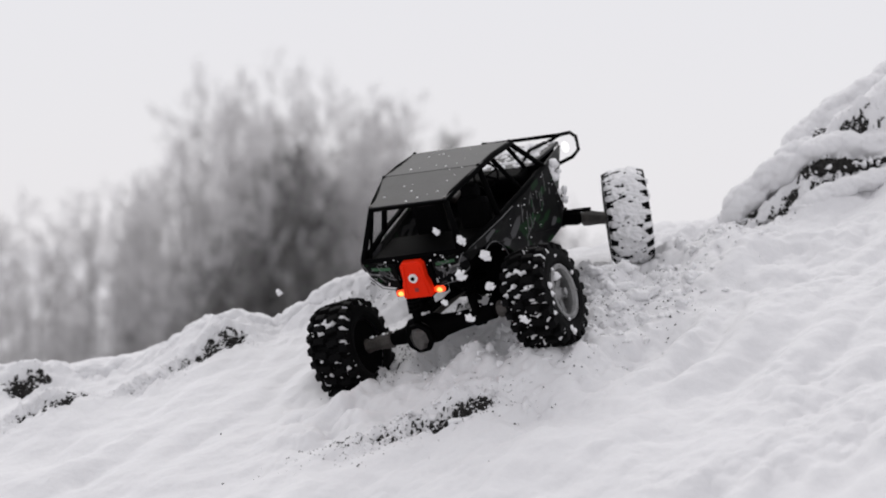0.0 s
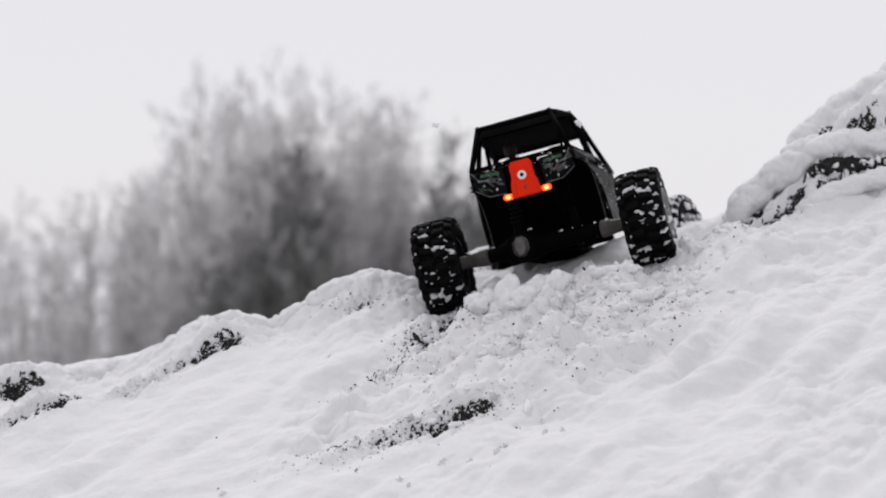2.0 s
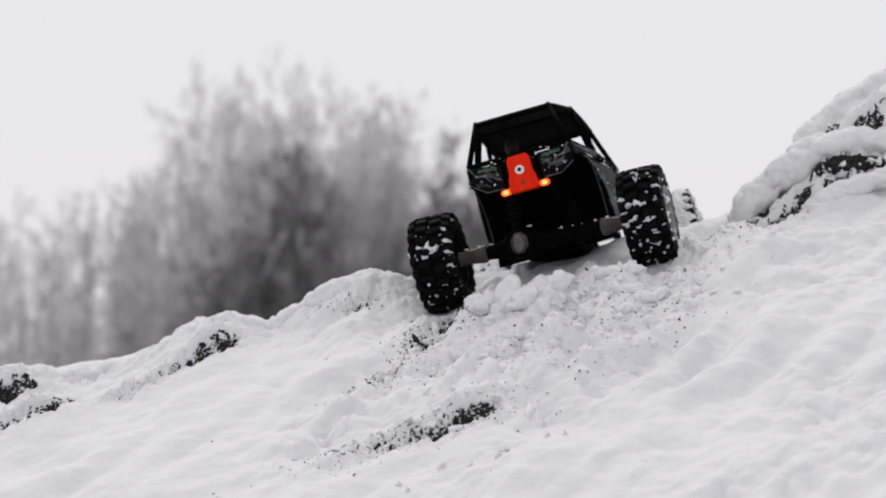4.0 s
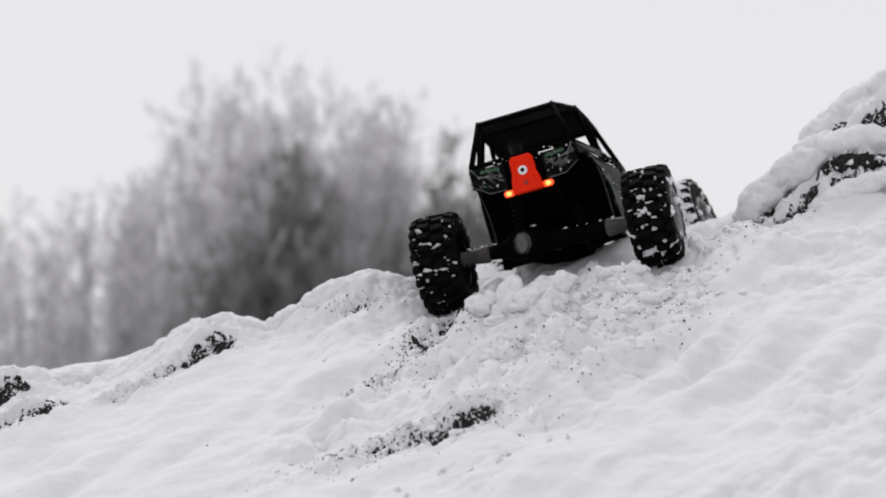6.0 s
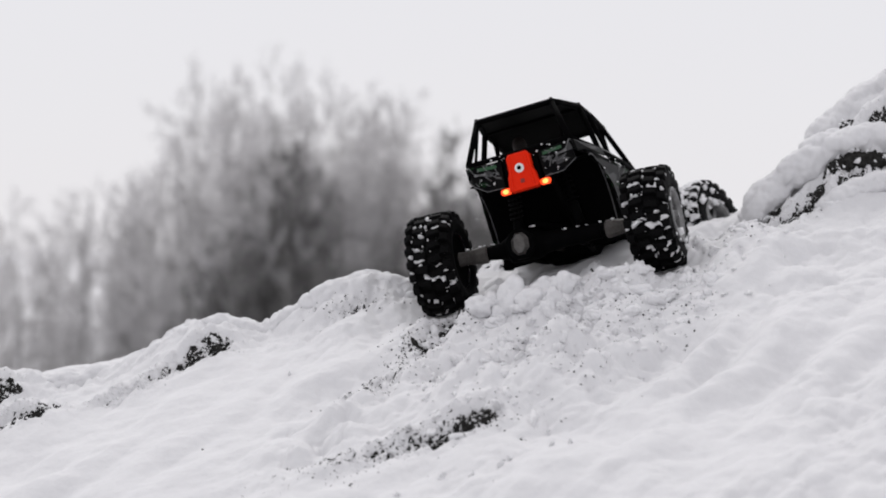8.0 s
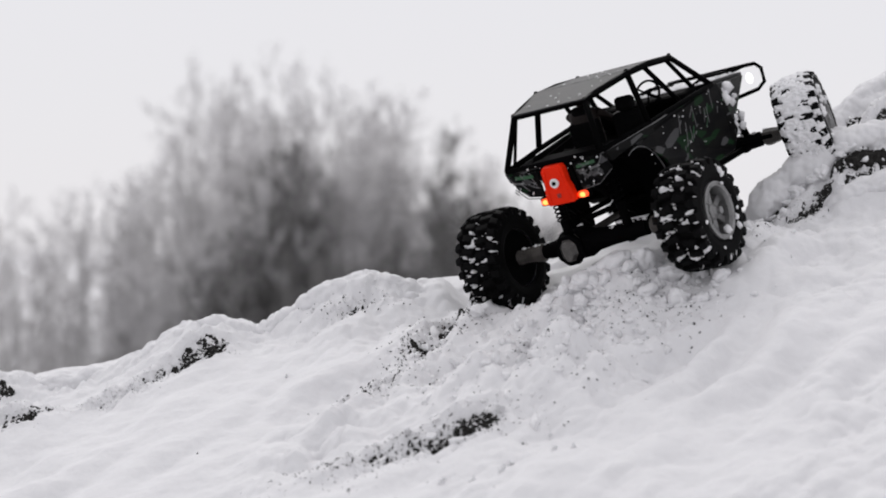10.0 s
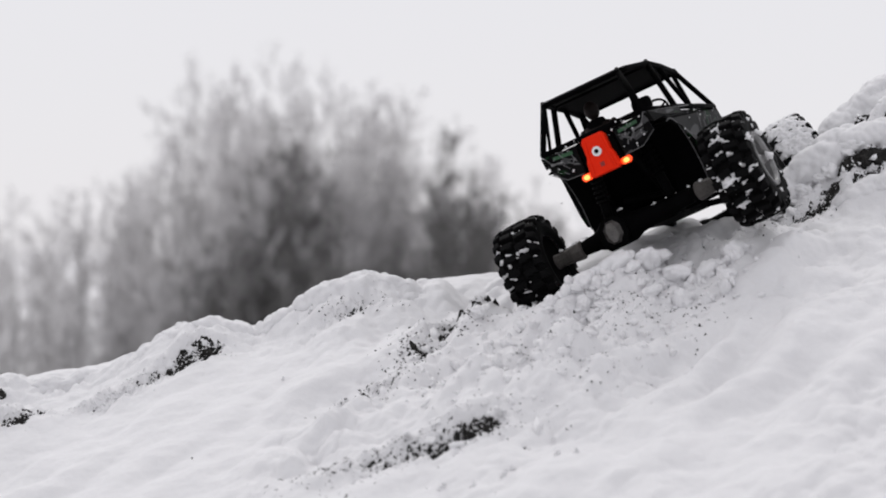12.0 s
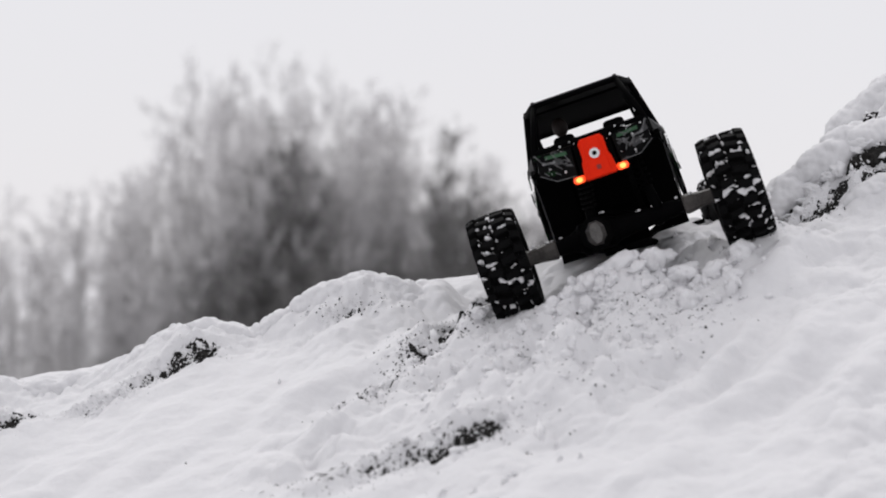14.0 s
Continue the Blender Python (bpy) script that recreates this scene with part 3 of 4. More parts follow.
def clump(bm, centre, size, rnd, flat=1.0):
    """A small irregular lump of snow."""
    r = bmesh.ops.create_icosphere(bm, subdivisions=1, radius=1)
    off = Vector((rnd.uniform(-9, 9), rnd.uniform(-9, 9), rnd.uniform(-9, 9)))
    for v in r["verts"]:
        k = 1 + 0.55 * noise.noise(v.co * 1.3 + off)
        v.co = Vector((v.co.x * k * size * rnd.uniform(0.9, 1.1), v.co.y * k * size, v.co.z * k * size * flat)) + Vector(centre)


truck = new("model_truck")
tagged(truck, "black radio controlled crawler truck with red fuel can, snowy tyres", "toy truck")


def mirrored(name, build, material, label="", smooth=False):
    """A part on either side of the truck."""
    for s in (-1, 1):
        bm = bmesh.new()
        build(bm, s)
        bmesh.ops.recalc_face_normals(bm, faces=bm.faces)
        part(name, bm, material, truck, label, smooth)


def single(name, build, material, label="", smooth=False, parent=None):
    bm = bmesh.new()
    build(bm)
    bmesh.ops.recalc_face_normals(bm, faces=bm.faces)
    return part(name, bm, material, parent or truck, label, smooth)


# points of the cage, for the right side
R_, B_, F_ = (0.0495, -0.0125, 0.167), (0.064, 0.077, 0.1715), (0.066, 0.188, 0.159)
S_, M_, P_, Q_ = (0.066, -0.040, 0.111), (0.078, 0.065, 0.109), (0.083, 0.238, 0.105), (0.082, 0.175, 0.107)
side = lambda p, s: (p[0] * s, p[1], p[2])

# tub and floor
def build_tub(bm):
    prof = [(0.100, 0.026), (0.115, 0.016), (0.245, 0.016), (0.272, 0.036), (0.268, 0.092), (0.235, 0.094), (0.20, 0.078), (0.100, 0.072)]
    left = [bm.verts.new((-0.062, y, z)) for y, z in prof]
    right = [bm.verts.new((0.062, y, z)) for y, z in prof]
    bm.faces.new(left)
    bm.faces.new(right[::-1])
    n = len(prof)
    for i in range(n):
        bm.faces.new((left[i], right[i], right[(i + 1) % n], left[(i + 1) % n]))
    bmesh.ops.bevel(bm, geom=list(bm.edges), offset=0.003, segments=2, affect="EDGES", profile=0.5)
single("tub", build_tub, BLACK, "black moulded chassis tub")
single("rear_shelf", lambda bm: slab(bm, [(-0.063, -0.040, 0.107), (0.063, -0.040, 0.107), (0.066, 0.06, 0.100), (-0.066, 0.06, 0.100)], 0.004, 0.001), BLACK)
single("skid_plate", lambda bm: rbox(bm, (-0.030, 0.10, -0.008), (0.030, 0.24, 0.0158), 0.003), BLACK)

# side panels, with an arch over the rear wheel
def build_side(bm, s):
    prof = [(-0.040, 0.108), (-0.034, 0.097), (0.015, 0.095), (0.045, 0.084), (0.066, 0.062), (0.076, 0.036), (0.085, 0.021),
            (0.240, 0.018), (0.262, 0.038), (0.252, 0.104)]
    outer = []
    for y, z in prof:
        bulge = 0.067 + 0.006 * math.sin(max(0, min(1, (0.11 - z) / 0.10)) * 2.6) + 0.015 * min(1, max(0, (y + 0.04) / 0.12))
        outer.append((bulge * s, y, z))
    slab(bm, outer if s > 0 else outer[::-1], 0.0028, 0.0008)
mirrored("side_panel", build_side, CAMO, "dark camouflage side panel with scratched decals")

# tail corner panels below the rear pillars
def build_corner(bm, s):
    pts = [(0.024 * s, -0.044, 0.104), (0.066 * s, -0.042, 0.109), (0.067 * s, -0.030, 0.086), (0.050 * s, -0.036, 0.074), (0.026 * s, -0.042, 0.072)]
    slab(bm, pts if s < 0 else pts[::-1], 0.003, 0.0012)
mirrored("tail_panel", build_corner, CAMO, "camouflage tail panel with pale and green stickers")
def build_wing(bm, s):
    pts = [(0.068 * s, -0.040, 0.108), (0.081 * s, 0.06, 0.107), (0.083 * s, 0.06, 0.097), (0.078 * s, 0.0, 0.099), (0.069 * s, -0.032, 0.094)]
    slab(bm, pts if s > 0 else pts[::-1], 0.0025, 0.0008)
mirrored("rear_wing", build_wing, CAMO)
def build_arch(bm, s):
    rows = []
    for k in range(13):
        a = math.radians(-25 + k * 11)
        y, z = 0.012 + 0.060 * math.cos(a), 0.022 + 0.071 * math.sin(a)
        rows.append([bm.verts.new((x * s, 0.012 + (y - 0.012) * f, 0.022 + (z - 0.022) * f)) for x, f in ((0.040, 1), (0.0775, 1), (0.0775, 1.03), (0.040, 1.03))])
    for a, b in zip(rows, rows[1:]):
        for k in range(4):
            bm.faces.new((a[k], a[(k + 1) % 4], b[(k + 1) % 4], b[k]))
    bm.faces.new(rows[0])
    bm.faces.new(rows[-1][::-1])
mirrored("wheel_arch", build_arch, BLACK)
single("rear_bulkhead", lambda bm: slab(bm, [(-0.064, 0.060, 0.100), (0.064, 0.060, 0.100), (0.066, 0.090, 0.040), (-0.066, 0.090, 0.040)], 0.004), BLACK)

# green and pale stickers, scratched lettering too worn to read
STICK = ((0.030, 0.055, 0.098, 0.004, GREEN, "sticker"), (0.046, 0.060, 0.093, 0.0022, PALE, "sticker"))
for s in (-1, 1):
    for x0, x1, z0, h, m, nm in STICK:
        bm = bmesh.new()
        slab(bm, [(x0 * s, -0.0458, z0), (x1 * s, -0.0452, z0 + 0.002), (x1 * s, -0.0452, z0 + h + 0.002), (x0 * s, -0.0458, z0 + h)], 0.0004)
        part(nm, bm, m, truck)
rnd = random.Random(12)
for s in (-1, 1):
    for k in range(16):
        y = rnd.uniform(0.07, 0.235)
        z = rnd.uniform(0.062, 0.100)
        ln, an = rnd.uniform(0.008, 0.028), rnd.uniform(0.5, 1.5)
        bm = bmesh.new()
        m = pose(s * (0.0885 - 0.0055 * max(0, (z - 0.07)) / 0.04), y, z, math.degrees(an), 0, 0)
        rbox(bm, (-0.0005, -ln / 2, -0.0004), (0.0005, ln / 2, 0.0004), 0, m)
        part("decal_bar", bm, DECAL if k % 5 else GREEN, truck)
    for k in range(14):
        x, z = rnd.uniform(0.030, 0.062), rnd.uniform(0.080, 0.103)
        ln = rnd.uniform(0.004, 0.013)
        bm = bmesh.new()
        rbox(bm, (-ln / 2, -0.0004, -0.0005), (ln / 2, 0.0004, 0.0005), 0, pose(s * x, -0.0455, z, 0, rnd.uniform(-70, 70), 0))
        part("decal_bar", bm, DECAL, truck)
    for k in range(6):
        bm = bmesh.new()
        rbox(bm, (-0.0005, -0.0026, -0.0006), (0.0005, 0.0026, 0.0006), 0, pose(s * 0.0892, 0.112 + k * 0.0075, 0.060 + k * 0.0016, 70 - 40 * (k % 2)))
        part("decal_bar", bm, DECAL, truck)

# scuffed pale edges along the wings, the arches and the tail panels
def edge(name, line, r=0.0010):
    mirrored(name, lambda bm, s: tube(bm, [side(p, s) for p in line], r, 6), DECAL, "scuffed pale edge", True)
edge("wing_edge", ((0.0665, -0.0425, 0.1085), (0.0745, 0.0, 0.1080), (0.0820, 0.060, 0.1075), (0.0850, 0.100, 0.1075)), 0.0007)
edge("arch_edge", [(0.0785, 0.012 + 0.0610 * math.cos(radians(a)), 0.022 + 0.0722 * math.sin(radians(a))) for a in range(-5, 108, 8)], 0.0008)
edge("panel_edge", ((0.0670, -0.0330, 0.0860), (0.0500, -0.0395, 0.0735), (0.0270, -0.0450, 0.0715)), 0.0006)
edge("corner_edge", ((0.0660, -0.0445, 0.1085), (0.0600, -0.0455, 0.0980), (0.0480, -0.0462, 0.0930), (0.0400, -0.0465, 0.0840)), 0.0007)

# cage
def pillar(name, a, b, r=0.0037):
    mirrored(name, lambda bm, s: tube(bm, [side(a, s), side(b, s)], r), BLACK, smooth=True)
pillar("rear_pillar", S_, R_)
pillar("rear_brace", (0.058, -0.036, 0.109), (0.050, -0.006, 0.168), 0.0020)
pillar("middle_pillar", M_, B_)
pillar("windscreen_pillar", F_, P_, 0.0034)
pillar("windscreen_brace", (0.064, 0.178, 0.161), (0.058, 0.238, 0.105), 0.0028)
pillar("door_brace", (0.064, 0.120, 0.168), (0.073, 0.165, 0.107), 0.0030)
mirrored("roof_rail", lambda bm, s: tube(bm, [side(R_, s), side((0.053, 0.012, 0.1695), s), side(B_, s), side((0.065, 0.13, 0.1675), s), side(F_, s)], 0.0040), BLACK, smooth=True)
mirrored("belt_rail", lambda bm, s: tube(bm, [side(S_, s), side(M_, s), side(Q_, s), side(P_, s)], 0.0034), BLACK, smooth=True)
for nm, a in (("rear_cross_bar", R_), ("roof_cross_bar", B_), ("front_cross_bar", F_), ("tail_cross_bar", S_), ("scuttle_bar", P_)):
    single(nm, lambda bm: tube(bm, [side(a, -1), side(a, 1)], 0.0032), BLACK, smooth=True)

# roof plates with bolts, and crumbs of snow on them
up = 0.0040
def plate(a, b, grow=0.002):
    return [(-a[0] - grow, a[1], a[2] + up), (a[0] + grow, a[1], a[2] + up), (b[0] + grow, b[1], b[2] + up), (-b[0] - grow, b[1], b[2] + up)]
single("roof_plate", lambda bm: slab(bm, plate((R_[0], R_[1] - 0.003, R_[2]), B_), 0.0018, 0.0005), PANEL, "dull grey roof plate")
single("roof_plate", lambda bm: slab(bm, plate((B_[0], B_[1] + 0.0015, B_[2]), F_), 0.0018, 0.0005), PANEL, "dull grey roof plate")
# black sheets added under the roof plates, standing in for the cab's shade
single("under_roof_shade", lambda bm: slab(bm, [(x * 0.97, y, z - 0.0032) for x, y, z in plate(R_, B_)], 0.001), BLACK)
single("under_roof_shade", lambda bm: slab(bm, [(x * 0.97, y, z - 0.0032) for x, y, z in plate((B_[0], B_[1] + 0.0015, B_[2]), F_)], 0.001), BLACK)
for a in (R_, B_, F_):
    for s in (-1, 1):
        bm = bmesh.new()
        bmesh.ops.create_cone(bm, cap_ends=True, segments=8, radius1=0.0028, radius2=0.002, depth=0.0016, matrix=pose(a[0] * s, a[1], a[2] + 0.0046))
        part("bolt", bm, GREY if a is R_ else BLACK, truck)

# fuel can, its cap and the lamps
def build_can(bm):
    prof = [(-0.0150, 0.104), (-0.0115, 0.1085), (0.0115, 0.1085), (0.0150, 0.104), (0.0152, 0.086), (0.0175, 0.080), (0.0195, 0.0635), (0.0165, 0.0615), (-0.0165, 0.0615), (-0.0195, 0.0635), (-0.0175, 0.080), (-0.0152, 0.086)]
    slab(bm, [(x, -0.053, z) for x, z in prof], -0.011)
    bmesh.ops.recalc_face_normals(bm, faces=bm.faces)
    front = [e for e in bm.edges if all(abs(v.co.y + 0.053) < 1e-6 for v in e.verts)]
    bmesh.ops.bevel(bm, geom=front, offset=0.0016, segments=2, affect="EDGES", profile=0.5)
can = single("fuel_can", build_can, RED, "red plastic fuel can")
def ring_at(bm, y, r0, r1, z, depth=0.002, x=0.0):
    bmesh.ops.create_cone(bm, cap_ends=True, segments=24, radius1=r0, radius2=r1, depth=depth, matrix=pose(x, y, z, 90))
single("can_cap", lambda bm: ring_at(bm, -0.0542, 0.0052, 0.0058, 0.0885, 0.0026), WHITE, "pale round cap", parent=can)
single("cap_bolt", lambda bm: ring_at(bm, -0.0560, 0.0020, 0.0026, 0.0885, 0.0024), BLACK, parent=can)
single("can_badge", lambda bm: rbox(bm, (-0.0025, -0.0536, 0.070), (0.0025, -0.0528, 0.075), 0.0002), MAROON, parent=can)
for s in (-1, 1):
    single("can_rib", lambda bm: tube(bm, [(0.010 * s, -0.0532, 0.105), (0.0125 * s, -0.0532, 0.082), (0.014 * s, -0.0532, 0.065)], 0.0012, 6), RED, parent=can)
def build_lamp(bm, s):
    rbox(bm, (-0.0072, -0.0455, -0.0042), (0.0072, -0.0372, 0.0042), 0.0036, pose(0.0255 * s, 0, 0.0663), 3)
def build_lamp_case(bm, s):
    rbox(bm, (-0.0088, -0.0425, -0.0056), (0.0088, -0.034, 0.0056), 0.0025, pose(0.0255 * s, 0, 0.0663))
mirrored("tail_lamp", build_lamp, LAMP, "glowing red tail lamp", True)
for ob in [o for o in truck.children if o.name.startswith("tail_lamp")]:
    sx = 1 if sum(v.co.x for v in ob.data.vertices) > 0 else -1
    single("lamp_core", lambda bm: bmesh.ops.create_uvsphere(bm, u_segments=14, v_segments=8, radius=0.0037, matrix=Matrix.Translation((0.0258 * sx, -0.0444, 0.0661)) @ Matrix.Diagonal((1.2, 0.6, 0.85, 1))), GLOW, "hot orange core", True, parent=ob)
mirrored("lamp_housing", build_lamp_case, BLACK)
single("lamp_bar", lambda bm: rbox(bm, (-0.024, -0.036, 0.062), (0.024, -0.030, 0.070), 0.0015), BLACK)
single("can_bracket", lambda bm: rbox(bm, (-0.022, -0.043, 0.070), (0.022, -0.037, 0.112), 0.0015), BLACK)
mirrored("tail_strut", lambda bm, s: tube(bm, [(0.030 * s, -0.030, 0.075), (0.032 * s, 0.05, 0.010)], 0.0030), BLACK, smooth=True)

# cab: seats, steering wheel, dash, a plain figure
def build_seat(bm, s):
    rbox(bm, (0.010 * s - 0.0, 0.100, 0.070), (0.052 * s, 0.150, 0.084), 0.005) if s > 0 else rbox(bm, (-0.052, 0.100, 0.070), (-0.010, 0.150, 0.084), 0.005)
    x0, x1 = sorted((0.010 * s, 0.052 * s))
    rbox(bm, (x0, 0.088, 0.075), (x1, 0.102, 0.128), 0.006, Matrix.Translation((0, 0.006, 0)) @ pose(0, 0, 0, -3))
    rbox(bm, (x0 + 0.008, 0.090, 0.128), (x1 - 0.008, 0.101, 0.146), 0.005, Matrix.Translation((0, 0.006, 0)) @ pose(0, 0, 0, -3))
mirrored("seat", build_seat, CLOTH, "dark grey bucket seat")
def build_steering(bm):
    m = Matrix.Translation((0.028, 0.176, 0.124)) @ pose(0, 0, 0, 62)
    n = 20
    pts = [m @ Vector((0.0165 * math.cos(k * math.tau / n), 0.0165 * math.sin(k * math.tau / n), 0)) for k in range(n + 1)]
    tube(bm, pts, 0.0016, 6)
    for a in (0.5, 2.6, 4.7):
        tube(bm, [m @ Vector((0, 0, -0.002)), m @ Vector((0.0165 * math.cos(a), 0.0165 * math.sin(a), 0))], 0.0012, 6)
    tube(bm, [m @ Vector((0, 0, 0)), m @ Vector((0, 0, -0.03))], 0.002, 8)
single("steering_wheel", build_steering, BLACK)
single("dashboard", lambda bm: rbox(bm, (-0.064, 0.198, 0.085), (0.064, 0.236, 0.110), 0.006), BLACK)
def build_figure(bm):
    bmesh.ops.create_uvsphere(bm, u_segments=16, v_segments=10, radius=0.0105, matrix=Matrix.Translation((-0.031, 0.112, 0.152)) @ Matrix.Diagonal((0.9, 1, 1.15, 1)))
    tube(bm, [(-0.031, 0.112, 0.143), (-0.031, 0.112, 0.134)], 0.005, 10)
    rbox(bm, (-0.050, 0.102, 0.086), (-0.012, 0.122, 0.136), 0.008)
    tube(bm, [(-0.051, 0.112, 0.130), (-0.055, 0.135, 0.112), (-0.045, 0.165, 0.112)], 0.005, 10, 0.004)
    tube(bm, [(-0.011, 0.112, 0.130), (-0.006, 0.135, 0.112), (-0.008, 0.165, 0.112)], 0.005, 10, 0.004)
single("figurine", build_figure, DOLL, "small seated figurine in dark clothes", True)

# front end: bonnet under snow, hoop with lamps
single("bonnet", lambda bm: slab(bm, [(-0.062, 0.238, 0.108), (0.062, 0.238, 0.108), (0.054, 0.385, 0.086), (-0.054, 0.385, 0.086)], 0.005, 0.0015), PANEL)
single("grille", lambda bm: slab(bm, [(-0.050, 0.380, 0.082), (0.050, 0.380, 0.082), (0.040, 0.350, 0.045), (-0.040, 0.350, 0.045)], 0.006, 0.001), BLACK)
mirrored("front_wing", lambda bm, s: slab(bm, [(0.078 * s, 0.24, 0.104), (0.054 * s, 0.380, 0.082), (0.045 * s, 0.350, 0.045), (0.076 * s, 0.255, 0.030)], 0.003, 0.0008), CAMO)
mirrored("front_hoop", lambda bm, s: tube(bm, [(0.040 * s, 0.365, 0.090), (0.052 * s, 0.398, 0.090), (0.064 * s, 0.408, 0.088), (0.070 * s, 0.411, 0.080), (0.070 * s, 0.409, 0.062), (0.062 * s, 0.402, 0.055), (0.042 * s, 0.372, 0.055)], 0.0026), BLACK, smooth=True)
single("front_bar", lambda bm: tube(bm, [(-0.052, 0.398, 0.090), (0.052, 0.398, 0.090)], 0.0026), BLACK, smooth=True)
mirrored("headlamp", lambda bm, s: bmesh.ops.create_uvsphere(bm, u_segments=16, v_segments=10, radius=0.0052, matrix=Matrix.Translation((0.058 * s, 0.394, 0.073)) @ Matrix.Diagonal((0.9, 0.7, 1.4, 1))), HEAD, "bright white headlamp", True)
mirrored("light_bar_bracket", lambda bm, s: tube(bm, [(0.050 * s, 0.238, 0.106), (0.040 * s, 0.310, 0.104), (0.042 * s, 0.365, 0.093)], 0.0024), BLACK, smooth=True)

# axles: tube, gear casing and knuckles; each rolls under the truck
def build_axle(name, y):
    ax = single(name, lambda bm: tube(bm, [(-0.112, 0, 0), (-0.06, 0, 0), (0.06, 0, 0), (0.112, 0, 0)], 0.0074, 14), BLACK, "grey and black solid axle", True)
    ax.matrix_local = pose(0, y, 0)
    def casing(bm):
        lathe(bm, [(-0.078, 0.0085), (-0.058, 0.0105), (-0.050, 0.0140), (-0.046, 0.0185), (-0.012, 0.0185), (-0.002, 0.014), (0.020, 0.0115), (0.070, 0.0095)], 28)
    single("gear_casing", casing, BLACK, parent=ax)
    def eight(r, y, n=8, turn=0.3927):
        return [(-0.028 + r * 0.96 * math.cos(k * math.tau / n + turn), y, r * math.sin(k * math.tau / n + turn)) for k in range(n)]
    def cover(bm):
        rings = [[bm.verts.new((-0.028 + (c[0] + 0.028) * wide, c[1], c[2])) for c in eight(r, y)] for r, y, wide in ((0.0178, -0.014, 1), (0.0178, -0.0205, 1), (0.0168, -0.0220, 1), (0.0132, -0.0310, 0.62), (0.0124, -0.0320, 0.58))]
        for a, b in zip(rings, rings[1:]):
            for k in range(8):
                bm.faces.new((a[k], a[(k + 1) % 8], b[(k + 1) % 8], b[k]))
        bm.faces.new(rings[-1])
        bm.faces.new(rings[0][::-1])
    def flange(bm):
        slab(bm, eight(0.0200, -0.0185), -0.008, 0.0010)
    single("casing_flange", flange, BLACK, parent=ax)
    lid = single("casing_cover", cover, COVER, "worn bare metal cover", parent=ax)
    for k in range(8):
        x, y_, z = eight(0.0172, -0.0215, 8, 0.0)[k]
        single("cover_bolt", lambda bm: bmesh.ops.create_cone(bm, cap_ends=True, segments=6, radius1=0.0016, radius2=0.0014, depth=0.002, matrix=pose(x, y_, z, 90)), BLACK, parent=lid)
    for s in (-1, 1):
        single("axle_end", lambda bm: lathe(bm, [(s * x, r) for x, r in ((0.076, 0.0095), (0.078, 0.0115), (0.082, 0.0115), (0.098, 0.0092), (0.108, 0.0088), (0.116, 0.0100))], 8), GREY, "grey cast axle end", parent=ax)
        single("link_mount", lambda bm: rbox(bm, (s * 0.045 - 0.005, -0.006, -0.012), (s * 0.045 + 0.005, 0.016, 0.010), 0.002), BLACK, parent=ax)
    rr = random.Random(int(y * 100))
    bm = bmesh.new()
    for k in range(16):
        x = rr.choice((-0.085, -0.02, 0.035, 0.07)) + rr.gauss(0, 0.012)
        clump(bm, (x, rr.uniform(-0.006, 0.006), 0.0105 + (0.012 if -0.045 < x < -0.008 else 0)), rr.uniform(0.0008, 0.0036), rr, 0.6)
    tagged(part("snow_crumb", bm, CLODS, ax, "snow lying along the axle", True), kind="stuff")
    return ax
rear_axle = build_axle("rear_axle", 0)
front_axle = build_axle("front_axle", BASE)
mirrored("lower_link", lambda bm, s: tube(bm, [(0.046 * s, 0.012, -0.006), (0.030 * s, 0.115, -0.004)], 0.0042), BLACK, smooth=True)
mirrored("lower_link", lambda bm, s: tube(bm, [(0.046 * s, BASE - 0.012, -0.006), (0.030 * s, 0.225, -0.004)], 0.0042), BLACK, smooth=True)
mirrored("upper_link", lambda bm, s: tube(bm, [(0.012 * s - 0.02, 0.004, 0.026), (0.028 * s, 0.10, 0.020)], 0.0034), BLACK, smooth=True)
mirrored("upper_link", lambda bm, s: tube(bm, [(0.016 * s, BASE - 0.004, 0.024), (0.028 * s, 0.235, 0.020)], 0.0034), BLACK, smooth=True)
single("drive_shaft", lambda bm: tube(bm, [(-0.025, 0.02, 0.004), (0, 0.12, 0.006)], 0.0038), GREY, smooth=True)
single("drive_shaft", lambda bm: tube(bm, [(-0.025, BASE - 0.02, 0.004), (0, 0.21, 0.006)], 0.0038), GREY, smooth=True)
single("servo_rod", lambda bm: tube(bm, [(-0.09, BASE - 0.03, 0.008), (0.10, BASE - 0.03, 0.008)], 0.0028), BLACK, smooth=True)

def shock(x, y0, z0, x1, y1, z1):
    a, b = Vector((x, y0, z0)), Vector((x1, y1, z1))
    ob = single("shock_absorber", lambda bm: (tube(bm, [a, a + (b - a) * 0.36], 0.0058, 12), tube(bm, [a + (b - a) * 0.36, b], 0.0026, 8)), BLACK, smooth=True)
    d = (b - a).normalized()
    u = d.orthogonal().normalized()
    v = d.cross(u)
    pts = []
    for k in range(81):
        f = 0.34 + 0.60 * k / 80
        an = k / 80 * math.tau * 6.5
        pts.append(a + (b - a) * f + 0.0078 * (math.cos(an) * u + math.sin(an) * v))
    single("spring", lambda bm: tube(bm, pts, 0.0011, 6), STEEL if x < 0 else BLACK, "coiled steel spring", True, parent=ob)
shock(-0.030, -0.012, 0.012, -0.020, -0.026, 0.074)
shock(0.048, -0.006, 0.010, 0.038, 0.006, 0.090)
shock(-0.048, BASE + 0.004, 0.010, -0.044, BASE - 0.02, 0.085)
